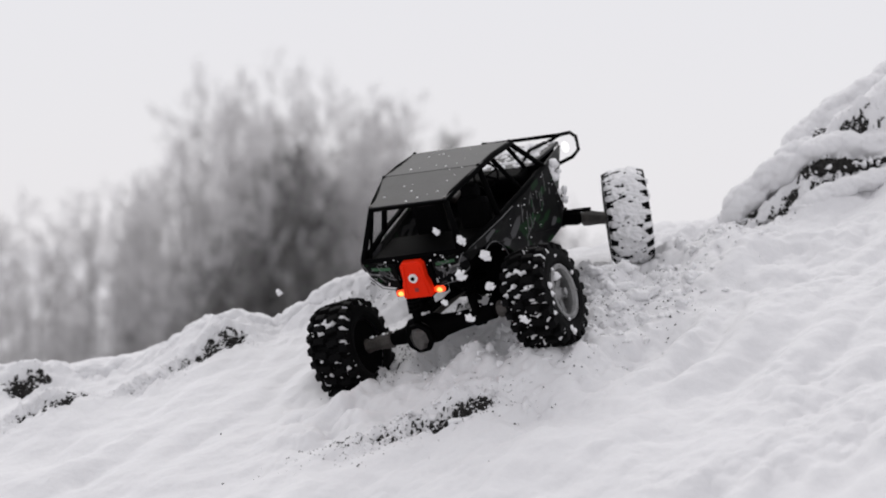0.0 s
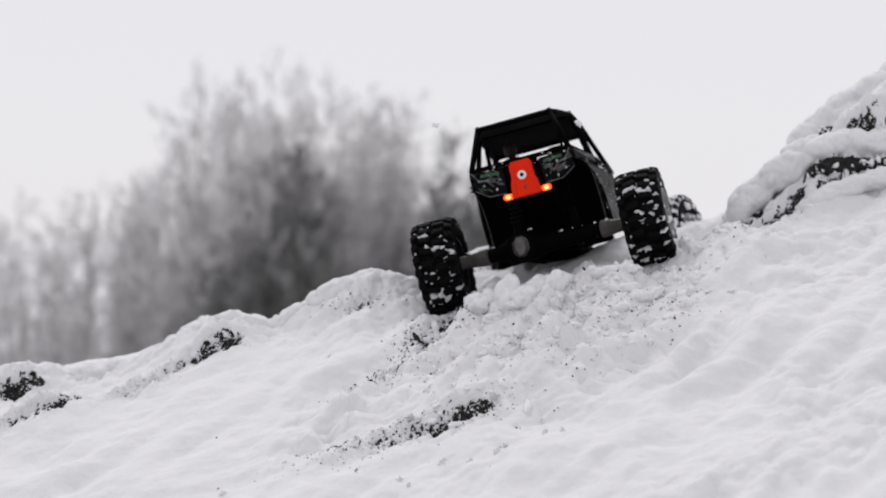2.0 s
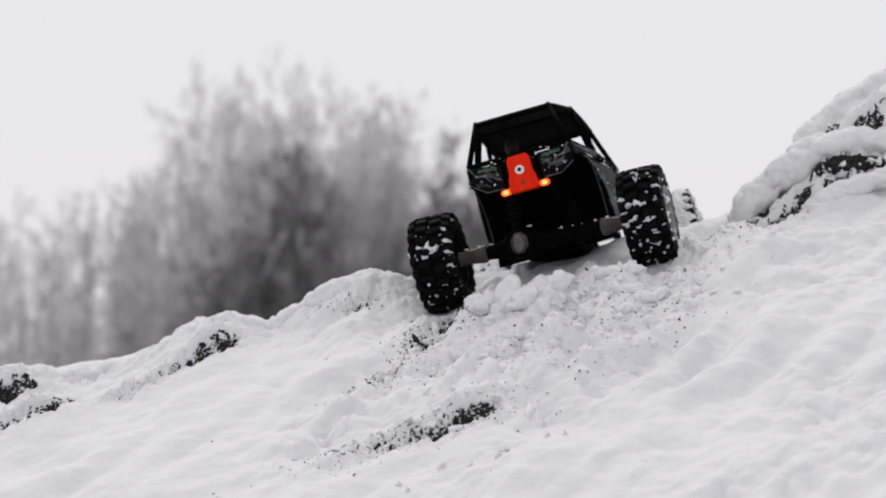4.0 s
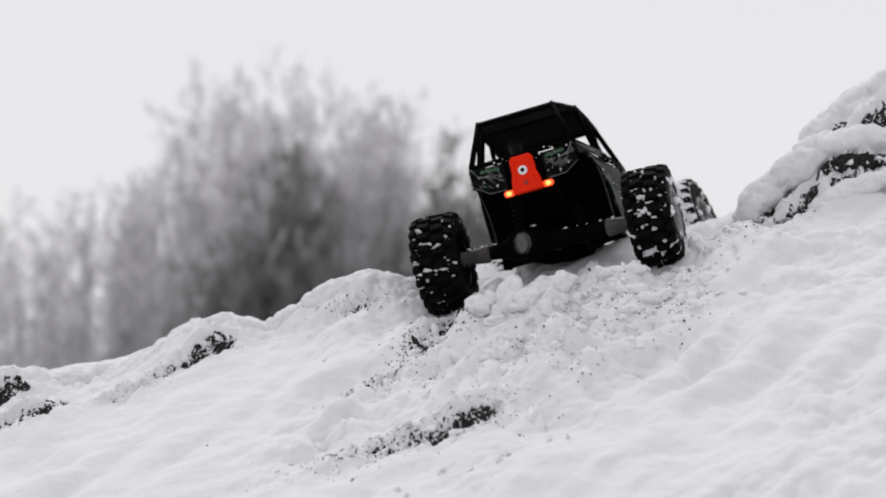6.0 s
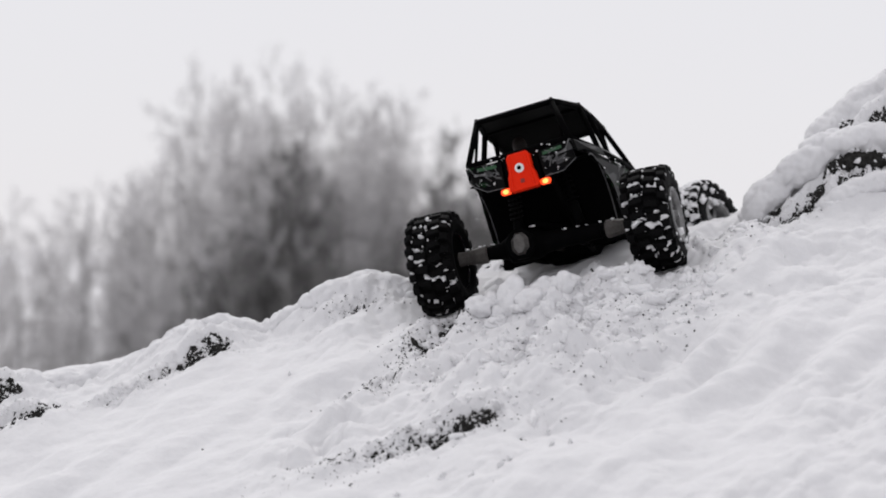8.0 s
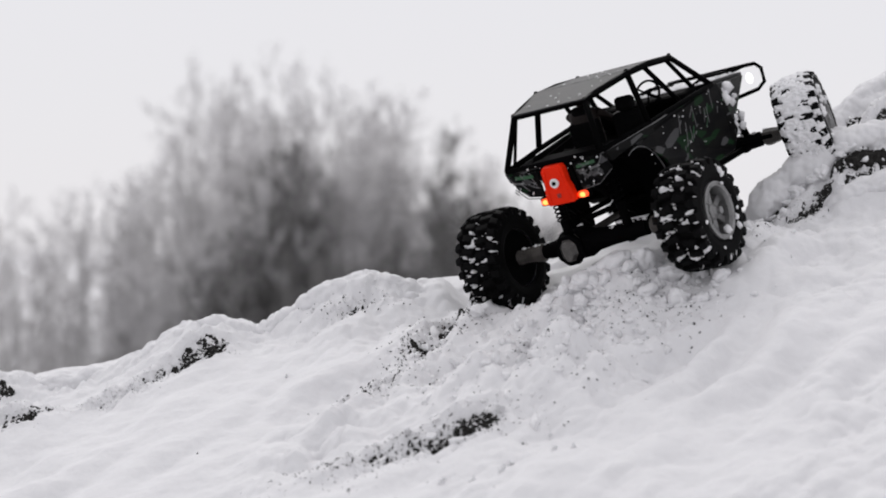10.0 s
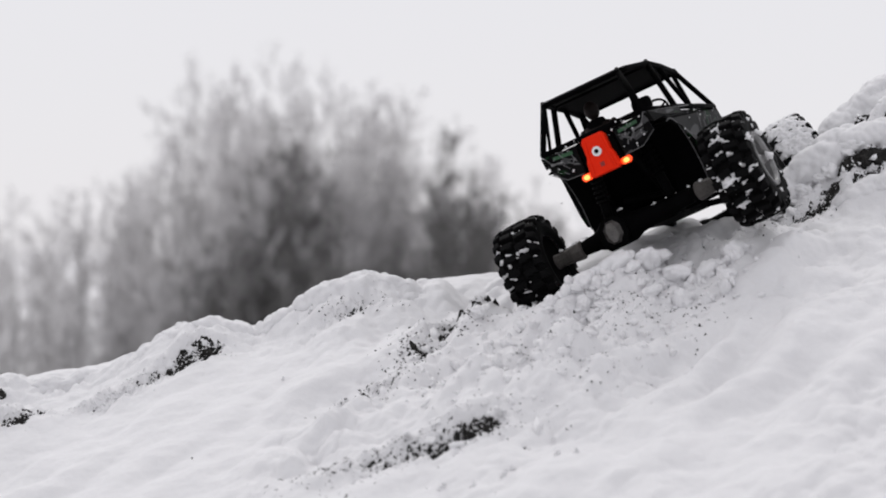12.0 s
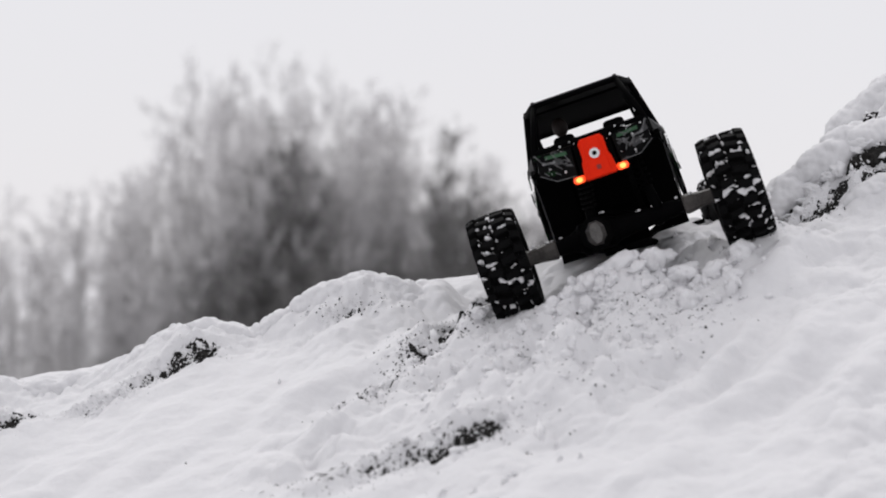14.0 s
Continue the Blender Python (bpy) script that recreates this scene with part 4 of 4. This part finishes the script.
shock(0.048, BASE + 0.004, 0.010, 0.044, BASE - 0.02, 0.085)

# snow dust on the truck
rnd = random.Random(5)
bm = bmesh.new()
for k in range(26):
    f = rnd.random()
    y = rnd.uniform(-0.015, 0.17)
    z = np.interp(y, [R_[1], B_[1], F_[1]], [R_[2], B_[2], F_[2]]) + up
    clump(bm, (rnd.uniform(-0.055, 0.055) * (0.9 if y > 0.06 else 0.75), y, z), rnd.choice((0.0005, 0.0007, 0.001, 0.002)), rnd, 0.6)
for k in range(26):
    s = rnd.choice((-1, 1))
    y = rnd.uniform(-0.02, 0.17)
    e = [np.interp(y, [R_[1], B_[1], F_[1]], [p[i] for p in (R_, B_, F_)]) for i in (0, 2)]
    clump(bm, (s * e[0], y, e[1] + 0.003), rnd.uniform(0.0008, 0.0022), rnd, 0.7)
for k in range(50):
    s = rnd.choice((-1, 1))
    clump(bm, (s * (0.086 + rnd.uniform(-0.001, 0.001)), rnd.uniform(0.0, 0.25), rnd.uniform(0.05, 0.106)), rnd.choice((0.0005, 0.0007, 0.0012)), rnd)
for k in range(34):
    clump(bm, (rnd.uniform(-0.062, 0.062), -0.046 + rnd.uniform(0, 0.004), rnd.uniform(0.074, 0.112)), rnd.choice((0.0005, 0.0007, 0.0012)), rnd)
for k in range(170):
    y = rnd.uniform(0.24, 0.382)
    w = 0.060 - (y - 0.24) * 0.07
    clump(bm, (rnd.uniform(-w, w), y, 0.108 - (y - 0.238) * 0.150), rnd.uniform(0.003, 0.0075), rnd, 0.55)
for k in range(60):
    s = rnd.choice((-1, 1))
    clump(bm, (s * rnd.uniform(0.066, 0.078), rnd.uniform(0.25, 0.31), rnd.uniform(0.03, 0.09)), rnd.uniform(0.003, 0.008), rnd)
tagged(part("snow_crumb", bm, CLODS, truck, "crumbs of snow sticking to the truck", True), kind="stuff")


# wheels: chunky tyre, beadlock rim, snow packed between the lugs
LUGS = ((-0.0094, 0.0082, 0.0042, 10, 0.0, 0.0066), (0.0094, 0.0082, 0.0042, -10, 0.40, 0.0066),  # x, half sizes, tilt, phase, height
        (-0.0235, 0.0054, 0.0046, -8, 0.50, 0.0078), (0.0235, 0.0054, 0.0046, 8, 0.90, 0.0078))


def build_tyre():
    """A balloon tyre whose staggered tread blocks rise out of the casing."""
    n, per = 22, 14
    seg, rows = n * per, 45
    pitch = math.tau * 0.061 / n
    bm = bmesh.new()
    walls = [(0.0255, 0.0345), (0.0282, 0.040), (0.0292, 0.046), (0.0286, 0.0505)]
    cross = [(-x, r, 0) for x, r in walls]
    for j in range(rows):
        f = j / (rows - 1) * 2 - 1
        cross.append((0.0280 * f, 0.0578 - 0.0042 * abs(f) ** 3, 1))
    cross += [(x, r, 0) for x, r in walls[::-1]]
    rings = []
    for x, r, tread in cross:
        ring = []
        for k in range(seg):
            rise = 0.0
            if tread:
                for lx, hx, ht, tilt, ph, up_ in LUGS:
                    du = ((k / per - ph + 0.5) % 1 - 0.5) * pitch
                    dx = x - lx
                    ca, sa = math.cos(radians(tilt)), math.sin(radians(tilt))
                    e = max(abs(dx * ca - du * sa) / hx, abs(du * ca + dx * sa) / ht)
                    rise = max(rise, up_ * max(0.0, min(1.0, (1.13 - e) / 0.16)))
            a = k * math.tau / seg
            ring.append(bm.verts.new((x, (r + rise) * math.cos(a), (r + rise) * math.sin(a))))
        rings.append(ring)
    for a, b in zip(rings, rings[1:]):
        for k in range(seg):
            bm.faces.new((a[k], b[k], b[(k + 1) % seg], a[(k + 1) % seg]))
    return bm


def build_rim():
    bm = bmesh.new()
    lathe(bm, [(0.0245, 0.0345), (0.0285, 0.0345), (0.0295, 0.0325), (0.0285, 0.0290), (0.0245, 0.0275), (0.012, 0.0265), (0.012, 0.0300), (0.0245, 0.0300)], 40, True)
    for k in range(6):
        m = pose(0, 0, 0, k * 60)
        rbox(bm, (0.012, -0.0042, 0.006), (0.019, 0.0042, 0.0275), 0.001, m, 1)
    lathe(bm, [(0.004, 0.010), (0.020, 0.010), (0.022, 0.0075), (0.026, 0.005), (0.030, 0.0045), (0.030, 0.0004)], 18)
    for k in range(8):
        a = math.radians(k * 45 + 22)
        rbox(bm, (0.0285, -0.0012, -0.0012), (0.0305, 0.0012, 0.0012), 0.0004, Matrix.Translation((0, 0.0318 * math.cos(a), 0.0318 * math.sin(a))), 1)
    bmesh.ops.recalc_face_normals(bm, faces=bm.faces)
    return bm


def build_back():
    bm = bmesh.new()
    lathe(bm, [(-0.0245, 0.0345), (-0.020, 0.030), (0.002, 0.027), (0.004, 0.0005)], 32)
    lathe(bm, [(-0.024, 0.010), (-0.010, 0.012), (0.002, 0.012), (0.003, 0.0005)], 20)
    return bm


def build_packed(seed, cover, deep):
    """Snow between the lugs; cover: share of the tread that it fills, deep: how far it stands."""
    bm = bmesh.new()
    off = Vector((seed * 7.3, seed * 3.1, 0))
    seg, rows = 320, 51
    grid = []
    for j in range(rows):
        f = j / (rows - 1) * 2 - 1
        x = 0.0285 * f
        base = 0.0592 - 0.0052 * abs(f) ** 3 - 0.004 * max(0, abs(f) - 0.85) / 0.15
        ring = []
        for k in range(seg):
            a = k * math.tau / seg
            p = Vector((x * 34, 0.06 * math.cos(a) * 66, 0.06 * math.sin(a) * 66)) + off
            q = 0.55 * noise.noise(p * 0.7) + 0.6 * noise.noise(p * 2.6) + 0.55 * noise.noise(p * 5.5)
            on = max(0.0, min(1.0, (q - (0.5 - cover)) * 4))
            r = base - 0.0035 + on * (deep + 0.0024 * noise.noise(p * 1.4) + 0.0026 * noise.noise(p * 4.4) + 0.0018 * noise.noise(p * 9.0))
            ring.append(bm.verts.new((x, r * math.cos(a), r * math.sin(a))))
        grid.append(ring)
    for a, b in zip(grid, grid[1:]):
        for k in range(seg):
            bm.faces.new((a[k], b[k], b[(k + 1) % seg], a[(k + 1) % seg]))
    rr = random.Random(seed)
    for k in range(int(24 * cover)):
        a = rr.uniform(0, math.tau)
        x = rr.uniform(-0.026, 0.026)
        r = 0.0625 - 0.006 * abs(x / 0.028) ** 3
        clump(bm, (x, r * math.cos(a), r * math.sin(a)), rr.uniform(0.0008, 0.0022), rr)
    for k in range(int(18 * cover) + 3):
        a = rr.uniform(0, math.tau)
        r = rr.uniform(0.024, 0.052)
        clump(bm, (0.0275 + 0.001 * rr.random(), r * math.cos(a), r * math.sin(a)), rr.uniform(0.002, 0.006), rr)
    return bm


tyre_mesh = rim_mesh = None
back_mesh = None
wheels = {}
for nm, cover, deep, seed in (("rl", 0.33, 0.0064, 1), ("rr", 0.46, 0.0068, 2), ("fl", 1.3, 0.0094, 3), ("fr", 1.3, 0.0097, 4)):
    if tyre_mesh is None:
        w = part("wheel", build_tyre(), RUBBER, truck, "black lugged rubber tyre caked with snow")
        rim = part("rim", build_rim(), RIM, w, "grey metal rim")
        inner = part("wheel_back", build_back(), BLACK, w)
        tyre_mesh, rim_mesh, back_mesh = w.data, rim.data, inner.data
    else:
        w = new("wheel", tyre_mesh)
        w.parent = truck
        tagged(w, "black lugged rubber tyre caked with snow")
        rim = new("rim", rim_mesh)
        rim.parent = w
        tagged(rim, "grey metal rim")
        new("wheel_back", back_mesh).parent = w
    tagged(part("packed_snow", build_packed(seed, cover, deep), CLODS, w, "snow packed between the tread lugs", True), kind="stuff")
    wheels[nm] = w

# ---- how it moves ----
REAR_ROLL = (  # seconds, roll in degrees, rise in metres
    (0.0, -9.3, 0.0006), (0.3, -11.2, -0.0033), (0.6, -10.1, -0.0031), (0.9, -10.3, -0.0036), (1.2, -11.9, -0.0030),
    (1.5, -9.6, -0.0027), (2.0, 1.1, 0.0014), (2.5, 2.1, 0.0007), (3.0, 1.2, 0.0004), (5.5, 4.5, 0.0016),
    (6.5, 2.0, 0.0026), (7.0, 2.0, 0.0020), (7.5, 4.0, 0.0010), (8.2, 3.6, 0.0004), (10.3, -2.1, -0.0006),
    (10.5, -2.0, -0.0005), (10.6, 0.6, -0.0011), (10.9, -3.3, -0.0014), (11.0, -2.2, -0.0010), (11.2, -1.6, -0.0023),
    (12.0, -2.5, -0.0024), (12.5, -2.4, -0.0018), (12.7, -1.2, -0.0020), (13.0, -2.3, 0.0006), (13.2, -1.4, 0.0042),
    (13.4, -0.1, 0.0009), (13.5, 0.0, 0.0003), (13.7, 0.8, 0.0038), (14.0, -0.2, 0.0048),
)
FRONT_ROLL = (  # seconds, roll in degrees, rise in metres
    (0.0, 6.9, -0.0058), (0.6, 0.5, -0.0110), (0.9, -5.5, -0.0190), (1.2, -7.5, -0.0130), (1.5, -8.3, -0.0023), (2.0, -0.6, -0.0008),
    (3.0, -2.5, -0.0090), (5.5, -7.2, 0.0070), (7.0, -6.0, 0.0035), (7.5, -5.5, 0.0060), (8.2, -5.0, 0.0100), (10.3, -2.9, -0.0040), (10.6, -4.0, -0.0080), (10.9, -7.0, -0.0200),
    (11.2, -9.0, -0.0160), (11.6, -11.0, -0.0270), (12.5, -11.0, -0.0300), (13.0, -9.0, -0.0160), (13.5, -6.5, -0.0120), (14.0, -3.0, -0.0100),
)
SPIN = ((0.0, 0.0), (1.5, 9.0), (3.2, 15.0), (5.3, 23.0), (8.2, 36.0), (8.8, 34.0), (9.6, 33.0), (10.3, 36.0), (11.2, 42.0), (12.5, 48.0), (14.0, 54.0))  # wheel turn, radians
STEER = ((0.0, 20), (0.9, 14), (1.3, 5), (1.6, 4), (2.0, -15), (2.5, -25), (3.0, 0), (5.5, 5), (6.5, -20), (7.0, -24), (7.5, 4), (8.2, -28), (10.3, 26), (10.9, 24), (11.2, 20), (12.7, 20), (14.0, 10))  # front wheels, degrees


def clod(size, seed, name="flying_snow"):
    ob = lumps(name, [(0, 0, 0, size * 0.85, 0.75), (size * 0.7, 0, size * 0.3, size * 0.55, 0.7), (-size * 0.5, size * 0.2, -size * 0.5, size * 0.5, 0.7)], CLODS, seed, rough=1.0, fine=3 if name == "flying_snow" else 4, puffy=name != "flying_snow")
    return tagged(ob, "lump of snow thrown up by the wheels", "snow", "thrown lumps of snow")


# when it is highest in the air, its place then, its size, and its drift to the right
THROWN = ((0.0, (-0.008, 2.62, 0.020), 0.0042, -0.2), (0.0, (0.020, 2.62, 0.011), 0.0050, 0.2), (0.0, (0.048, 2.64, -0.008), 0.0062, 0.1), (0.0, (0.019, 2.64, -0.030), 0.0058, -0.1),
          (0.0, (0.052, 2.62, -0.042), 0.0052, 0.3), (0.0, (0.030, 2.62, -0.078), 0.0046, 0.0), (0.0, (0.092, 2.64, -0.080), 0.0048, 0.2), (0.0, (0.002, 2.60, -0.060), 0.0036, -0.2), (0.0, (-0.190, 2.70, -0.050), 0.0038, -0.3),
          (1.5, (0.245, 3.30, 0.200), 0.0042, 0.2), (1.5, (0.285, 3.25, 0.130), 0.0066, 0.3), (1.5, (0.310, 3.25, 0.117), 0.0060, 0.3), (1.5, (-0.102, 3.20, -0.014), 0.0040, -0.3), (1.5, (0.085, 2.95, -0.036), 0.0050, 0.0),
          (2.0, (0.172, 3.05, 0.160), 0.0045, 0.2), (2.0, (-0.010, 3.00, 0.155), 0.0035, -0.1), (3.0, (0.150, 3.20, 0.205), 0.0065, 0.2), (5.3, (0.268, 3.20, 0.262), 0.0110, 0.2),
          (7.0, (-0.145, 3.05, 0.0), 0.0030, -0.2), (10.5, (0.275, 2.96, -0.050), 0.0120, 0.1), (10.5, (0.092, 2.98, -0.012), 0.0080, -0.2), (10.5, (0.300, 2.97, -0.020), 0.0150, 0.1),
          (13.5, (0.166, 2.90, 0.116), 0.0200, -0.3), (13.5, (0.270, 3.05, 0.165), 0.0090, -0.1), (13.5, (0.265, 3.00, 0.05), 0.0040, 0.1), (13.5, (0.262, 3.00, -0.02), 0.0055, 0.1))
# snow ploughed up beside the wheels between nine and ten seconds: where it comes to lie, and its size
PLOUGHED = ((0.140, 3.030, 0.010), (0.178, 3.030, 0.011), (0.190, 3.018, 0.009), (0.218, 3.025, 0.010), (0.248, 3.018, 0.011), (0.283, 3.012, 0.010), (0.318, 3.015, 0.010), (0.158, 3.005, 0.008), (0.226, 3.005, 0.008), (0.262, 3.000, 0.009), (0.122, 3.022, 0.009),
            (0.150, 3.075, 0.022), (0.185, 3.080, 0.019), (0.212, 3.085, 0.023), (0.246, 3.080, 0.018), (0.168, 3.055, 0.015), (0.228, 3.060, 0.014), (0.040, 3.070, 0.012), (0.160, 3.020, 0.012),
            (0.200, 3.000, 0.014), (0.235, 2.985, 0.012), (0.270, 2.975, 0.015), (0.295, 2.965, 0.011), (0.320, 2.985, 0.013), (0.180, 2.985, 0.010),
            (0.165, 3.045, 0.020), (0.200, 3.050, 0.021), (0.235, 3.040, 0.022), (0.268, 3.030, 0.022), (0.303, 3.025, 0.021), (0.335, 3.040, 0.018), (0.150, 3.060, 0.018), (0.090, 3.010, 0.008), (0.120, 2.990, 0.007),
            (0.445, 3.235, 0.020), (0.475, 3.235, 0.022), (0.505, 3.240, 0.018), (0.425, 3.215, 0.014))
# snow pushed up under the rear axle while the truck sits on the crest, and shoved away as it turns: place, size
HEAP = ((0.045, 3.075, 0.024), (0.085, 3.068, 0.030), (0.125, 3.070, 0.032), (0.160, 3.072, 0.026), (0.105, 3.040, 0.022), (0.145, 3.042, 0.020), (0.062, 3.048, 0.017), (0.205, 3.078, 0.018))
heap = [(tagged(clod(size, 700 + k, "snow_lump"), "lump of snow pushed up under the axle", "snow", "lumps of pushed snow"), x, y, size) for k, (x, y, size) in enumerate(HEAP)]
ploughed = [(tagged(clod(size, 500 + k, "snow_clump"), "clump of snow ploughed up beside the wheels", "snow", "lumps of pushed snow"), x, y, size) for k, (x, y, size) in enumerate(PLOUGHED)]
thrown = [(clod(row[2], 300 + k), row) for k, row in enumerate(THROWN)]


def at(table, t, k=1):
    return float(np.interp(t, [r[0] for r in table], [r[k] for r in table]))


def motions():
    walk(truck, [
        (0.0, pose(0.0038, 2.9022, -0.0938, 24.0, -6.2, -23.4)),
        (0.3, pose(0.0242, 2.8940, -0.0804, 22.9, -3.2, -20.7)),
        (0.6, pose(0.0471, 2.9018, -0.0702, 22.8, -3.5, -19.9)),
        (0.9, pose(0.0743, 2.9196, -0.0535, 20.5, -3.2, -16.8)),
        (1.2, pose(0.1036, 2.9912, -0.0260, 11.8, -4.3, -9.3)),
        (1.5, pose(0.1287, 3.0851, 0.0009, 5.7, -5.4, -7.3)),
        (2.0, pose(0.1341, 3.1525, 0.0062, -5.3, -14.7, -10.4)),
        (2.5, pose(0.1325, 3.1512, 0.0116, -8.1, -15.2, -10.4)),
        (3.0, pose(0.1302, 3.1539, 0.0112, -6.0, -14.3, -11.0)),
        (5.5, pose(0.1331, 3.1496, 0.0091, -6.8, -16.6, -12.6)),
        (6.5, pose(0.1341, 3.1491, 0.0077, -5.7, -14.2, -12.2)),
        (7.0, pose(0.1336, 3.1479, 0.0081, -6.1, -14.1, -12.6)),
        (7.5, pose(0.1270, 3.1362, 0.0085, -7.0, -16.1, -13.5)),
        (8.2, pose(0.1306, 3.1408, 0.0085, -6.1, -15.1, -16.5)),
        (10.3, pose(0.2137, 3.0721, 0.0153, 21.3, -10.2, -35.1)),
        (10.5, pose(0.2291, 3.0778, 0.0282, 17.4, -14.6, -32.7)),
        (10.6, pose(0.2284, 3.0757, 0.0268, 15.4, -17.2, -31.5)),
        (10.9, pose(0.2299, 3.0946, 0.0350, 11.6, -19.1, -28.5)),
        (11.0, pose(0.2397, 3.1057, 0.0395, 8.6, -21.2, -25.4)),
        (11.2, pose(0.2355, 3.0980, 0.0398, 3.7, -23.0, -20.4)),
        (12.0, pose(0.2306, 3.0989, 0.0353, 3.8, -23.1, -20.9)),
        (12.5, pose(0.2292, 3.1049, 0.0352, 4.3, -22.7, -19.0)),
        (12.7, pose(0.2280, 3.1122, 0.0363, 3.4, -23.3, -17.7)),
        (13.0, pose(0.2238, 3.1022, 0.0364, -0.4, -21.6, -11.0)),
        (13.2, pose(0.2219, 3.1115, 0.0331, -2.3, -20.3, -5.3)),
        (13.4, pose(0.2046, 3.1864, 0.0284, -2.6, -18.8, -6.1)),
        (13.5, pose(0.2060, 3.1893, 0.0296, -3.1, -19.0, -5.2)),
        (13.7, pose(0.2052, 3.1051, 0.0261, -3.1, -20.5, -5.3)),
        (14.0, pose(0.2046, 3.0854, 0.0206, -4.6, -19.0, -4.9))])
    walk(rear_axle, [(t, pose(0, 0, z, 0, a, 0)) for t, a, z in REAR_ROLL])
    walk(front_axle, [(t, pose(0, BASE, z, 0, a, 0)) for t, a, z in FRONT_ROLL])
    times = [k * 0.2 for k in range(71)]
    for nm, w in wheels.items():
        s = -1 if nm[1] == "l" else 1
        table, y = (REAR_ROLL, 0) if nm[0] == "r" else (FRONT_ROLL, BASE)
        rows = []
        for t in times:
            turn = -math.degrees(at(SPIN, t)) * s
            m = pose(0, y, at(table, t, 2), 0, at(table, t), 0) @ pose(s * TRACK / 2, 0, 0, 0, 0, (at(STEER, t) if nm[0] == "f" else 0) + (180 if s < 0 else 0)) @ pose(0, 0, 0, turn)
            rows.append((t, m))
        walk(w, rows)
    for ob, x, y, size in ploughed:
        before = pose(x - 0.02, y - 0.05, height(x - 0.02, y - 0.05) - size * 0.35)
        after = pose(x, y, height(x, y) + size * 0.25, 0, 0, 40)
        walk(ob, [(0.0, before), (9.1, before), (9.8, after), (14.0, after)])
    for ob, x, y, size in heap:
        low = pose(x, y, height(x, y) - size * 1.1)
        high = pose(x, y, height(x, y) + size * 0.30, 0, 0, 25)
        away = pose(x - 0.02, y - 0.07, height(x - 0.02, y - 0.07) - size * 1.0, 50, 0, 60)
        walk(ob, [(0.0, low), (1.0, low), (1.7, high), (8.9, high), (9.6, away), (14.0, away)])
    for ob, (when, (x, y, z), size, drift) in thrown:
        rows = []
        floor = height(x, y) + 0.002 - size * 0.5
        rest = pose(x, y, floor)
        if when > 0.3:
            rows += [(0.0, rest), (when - 0.2, rest), (when - 0.1, pose(x - 0.06 * drift, y, z - 0.35 * max(0.0, z - floor), 40))]
        rows.append((when, pose(x, y, z, 90, 30)))
        low = max(floor, z - 0.05)
        rows.append((when + 0.1, pose(x + 0.1 * drift, y, low, 140, 50)))
        end = height(x + 0.2 * drift, y) + 0.002 - size * 0.5
        rows.append((when + 0.2, pose(x + 0.2 * drift, y, max(end, z - 0.20), 170, 60)))
        rows.append((when + 0.3, pose(x + 0.2 * drift, y, end, 180, 60)))
        rows.append((14.0, pose(x + 0.2 * drift, y, end, 180, 60)))
        walk(ob, rows)


motions()
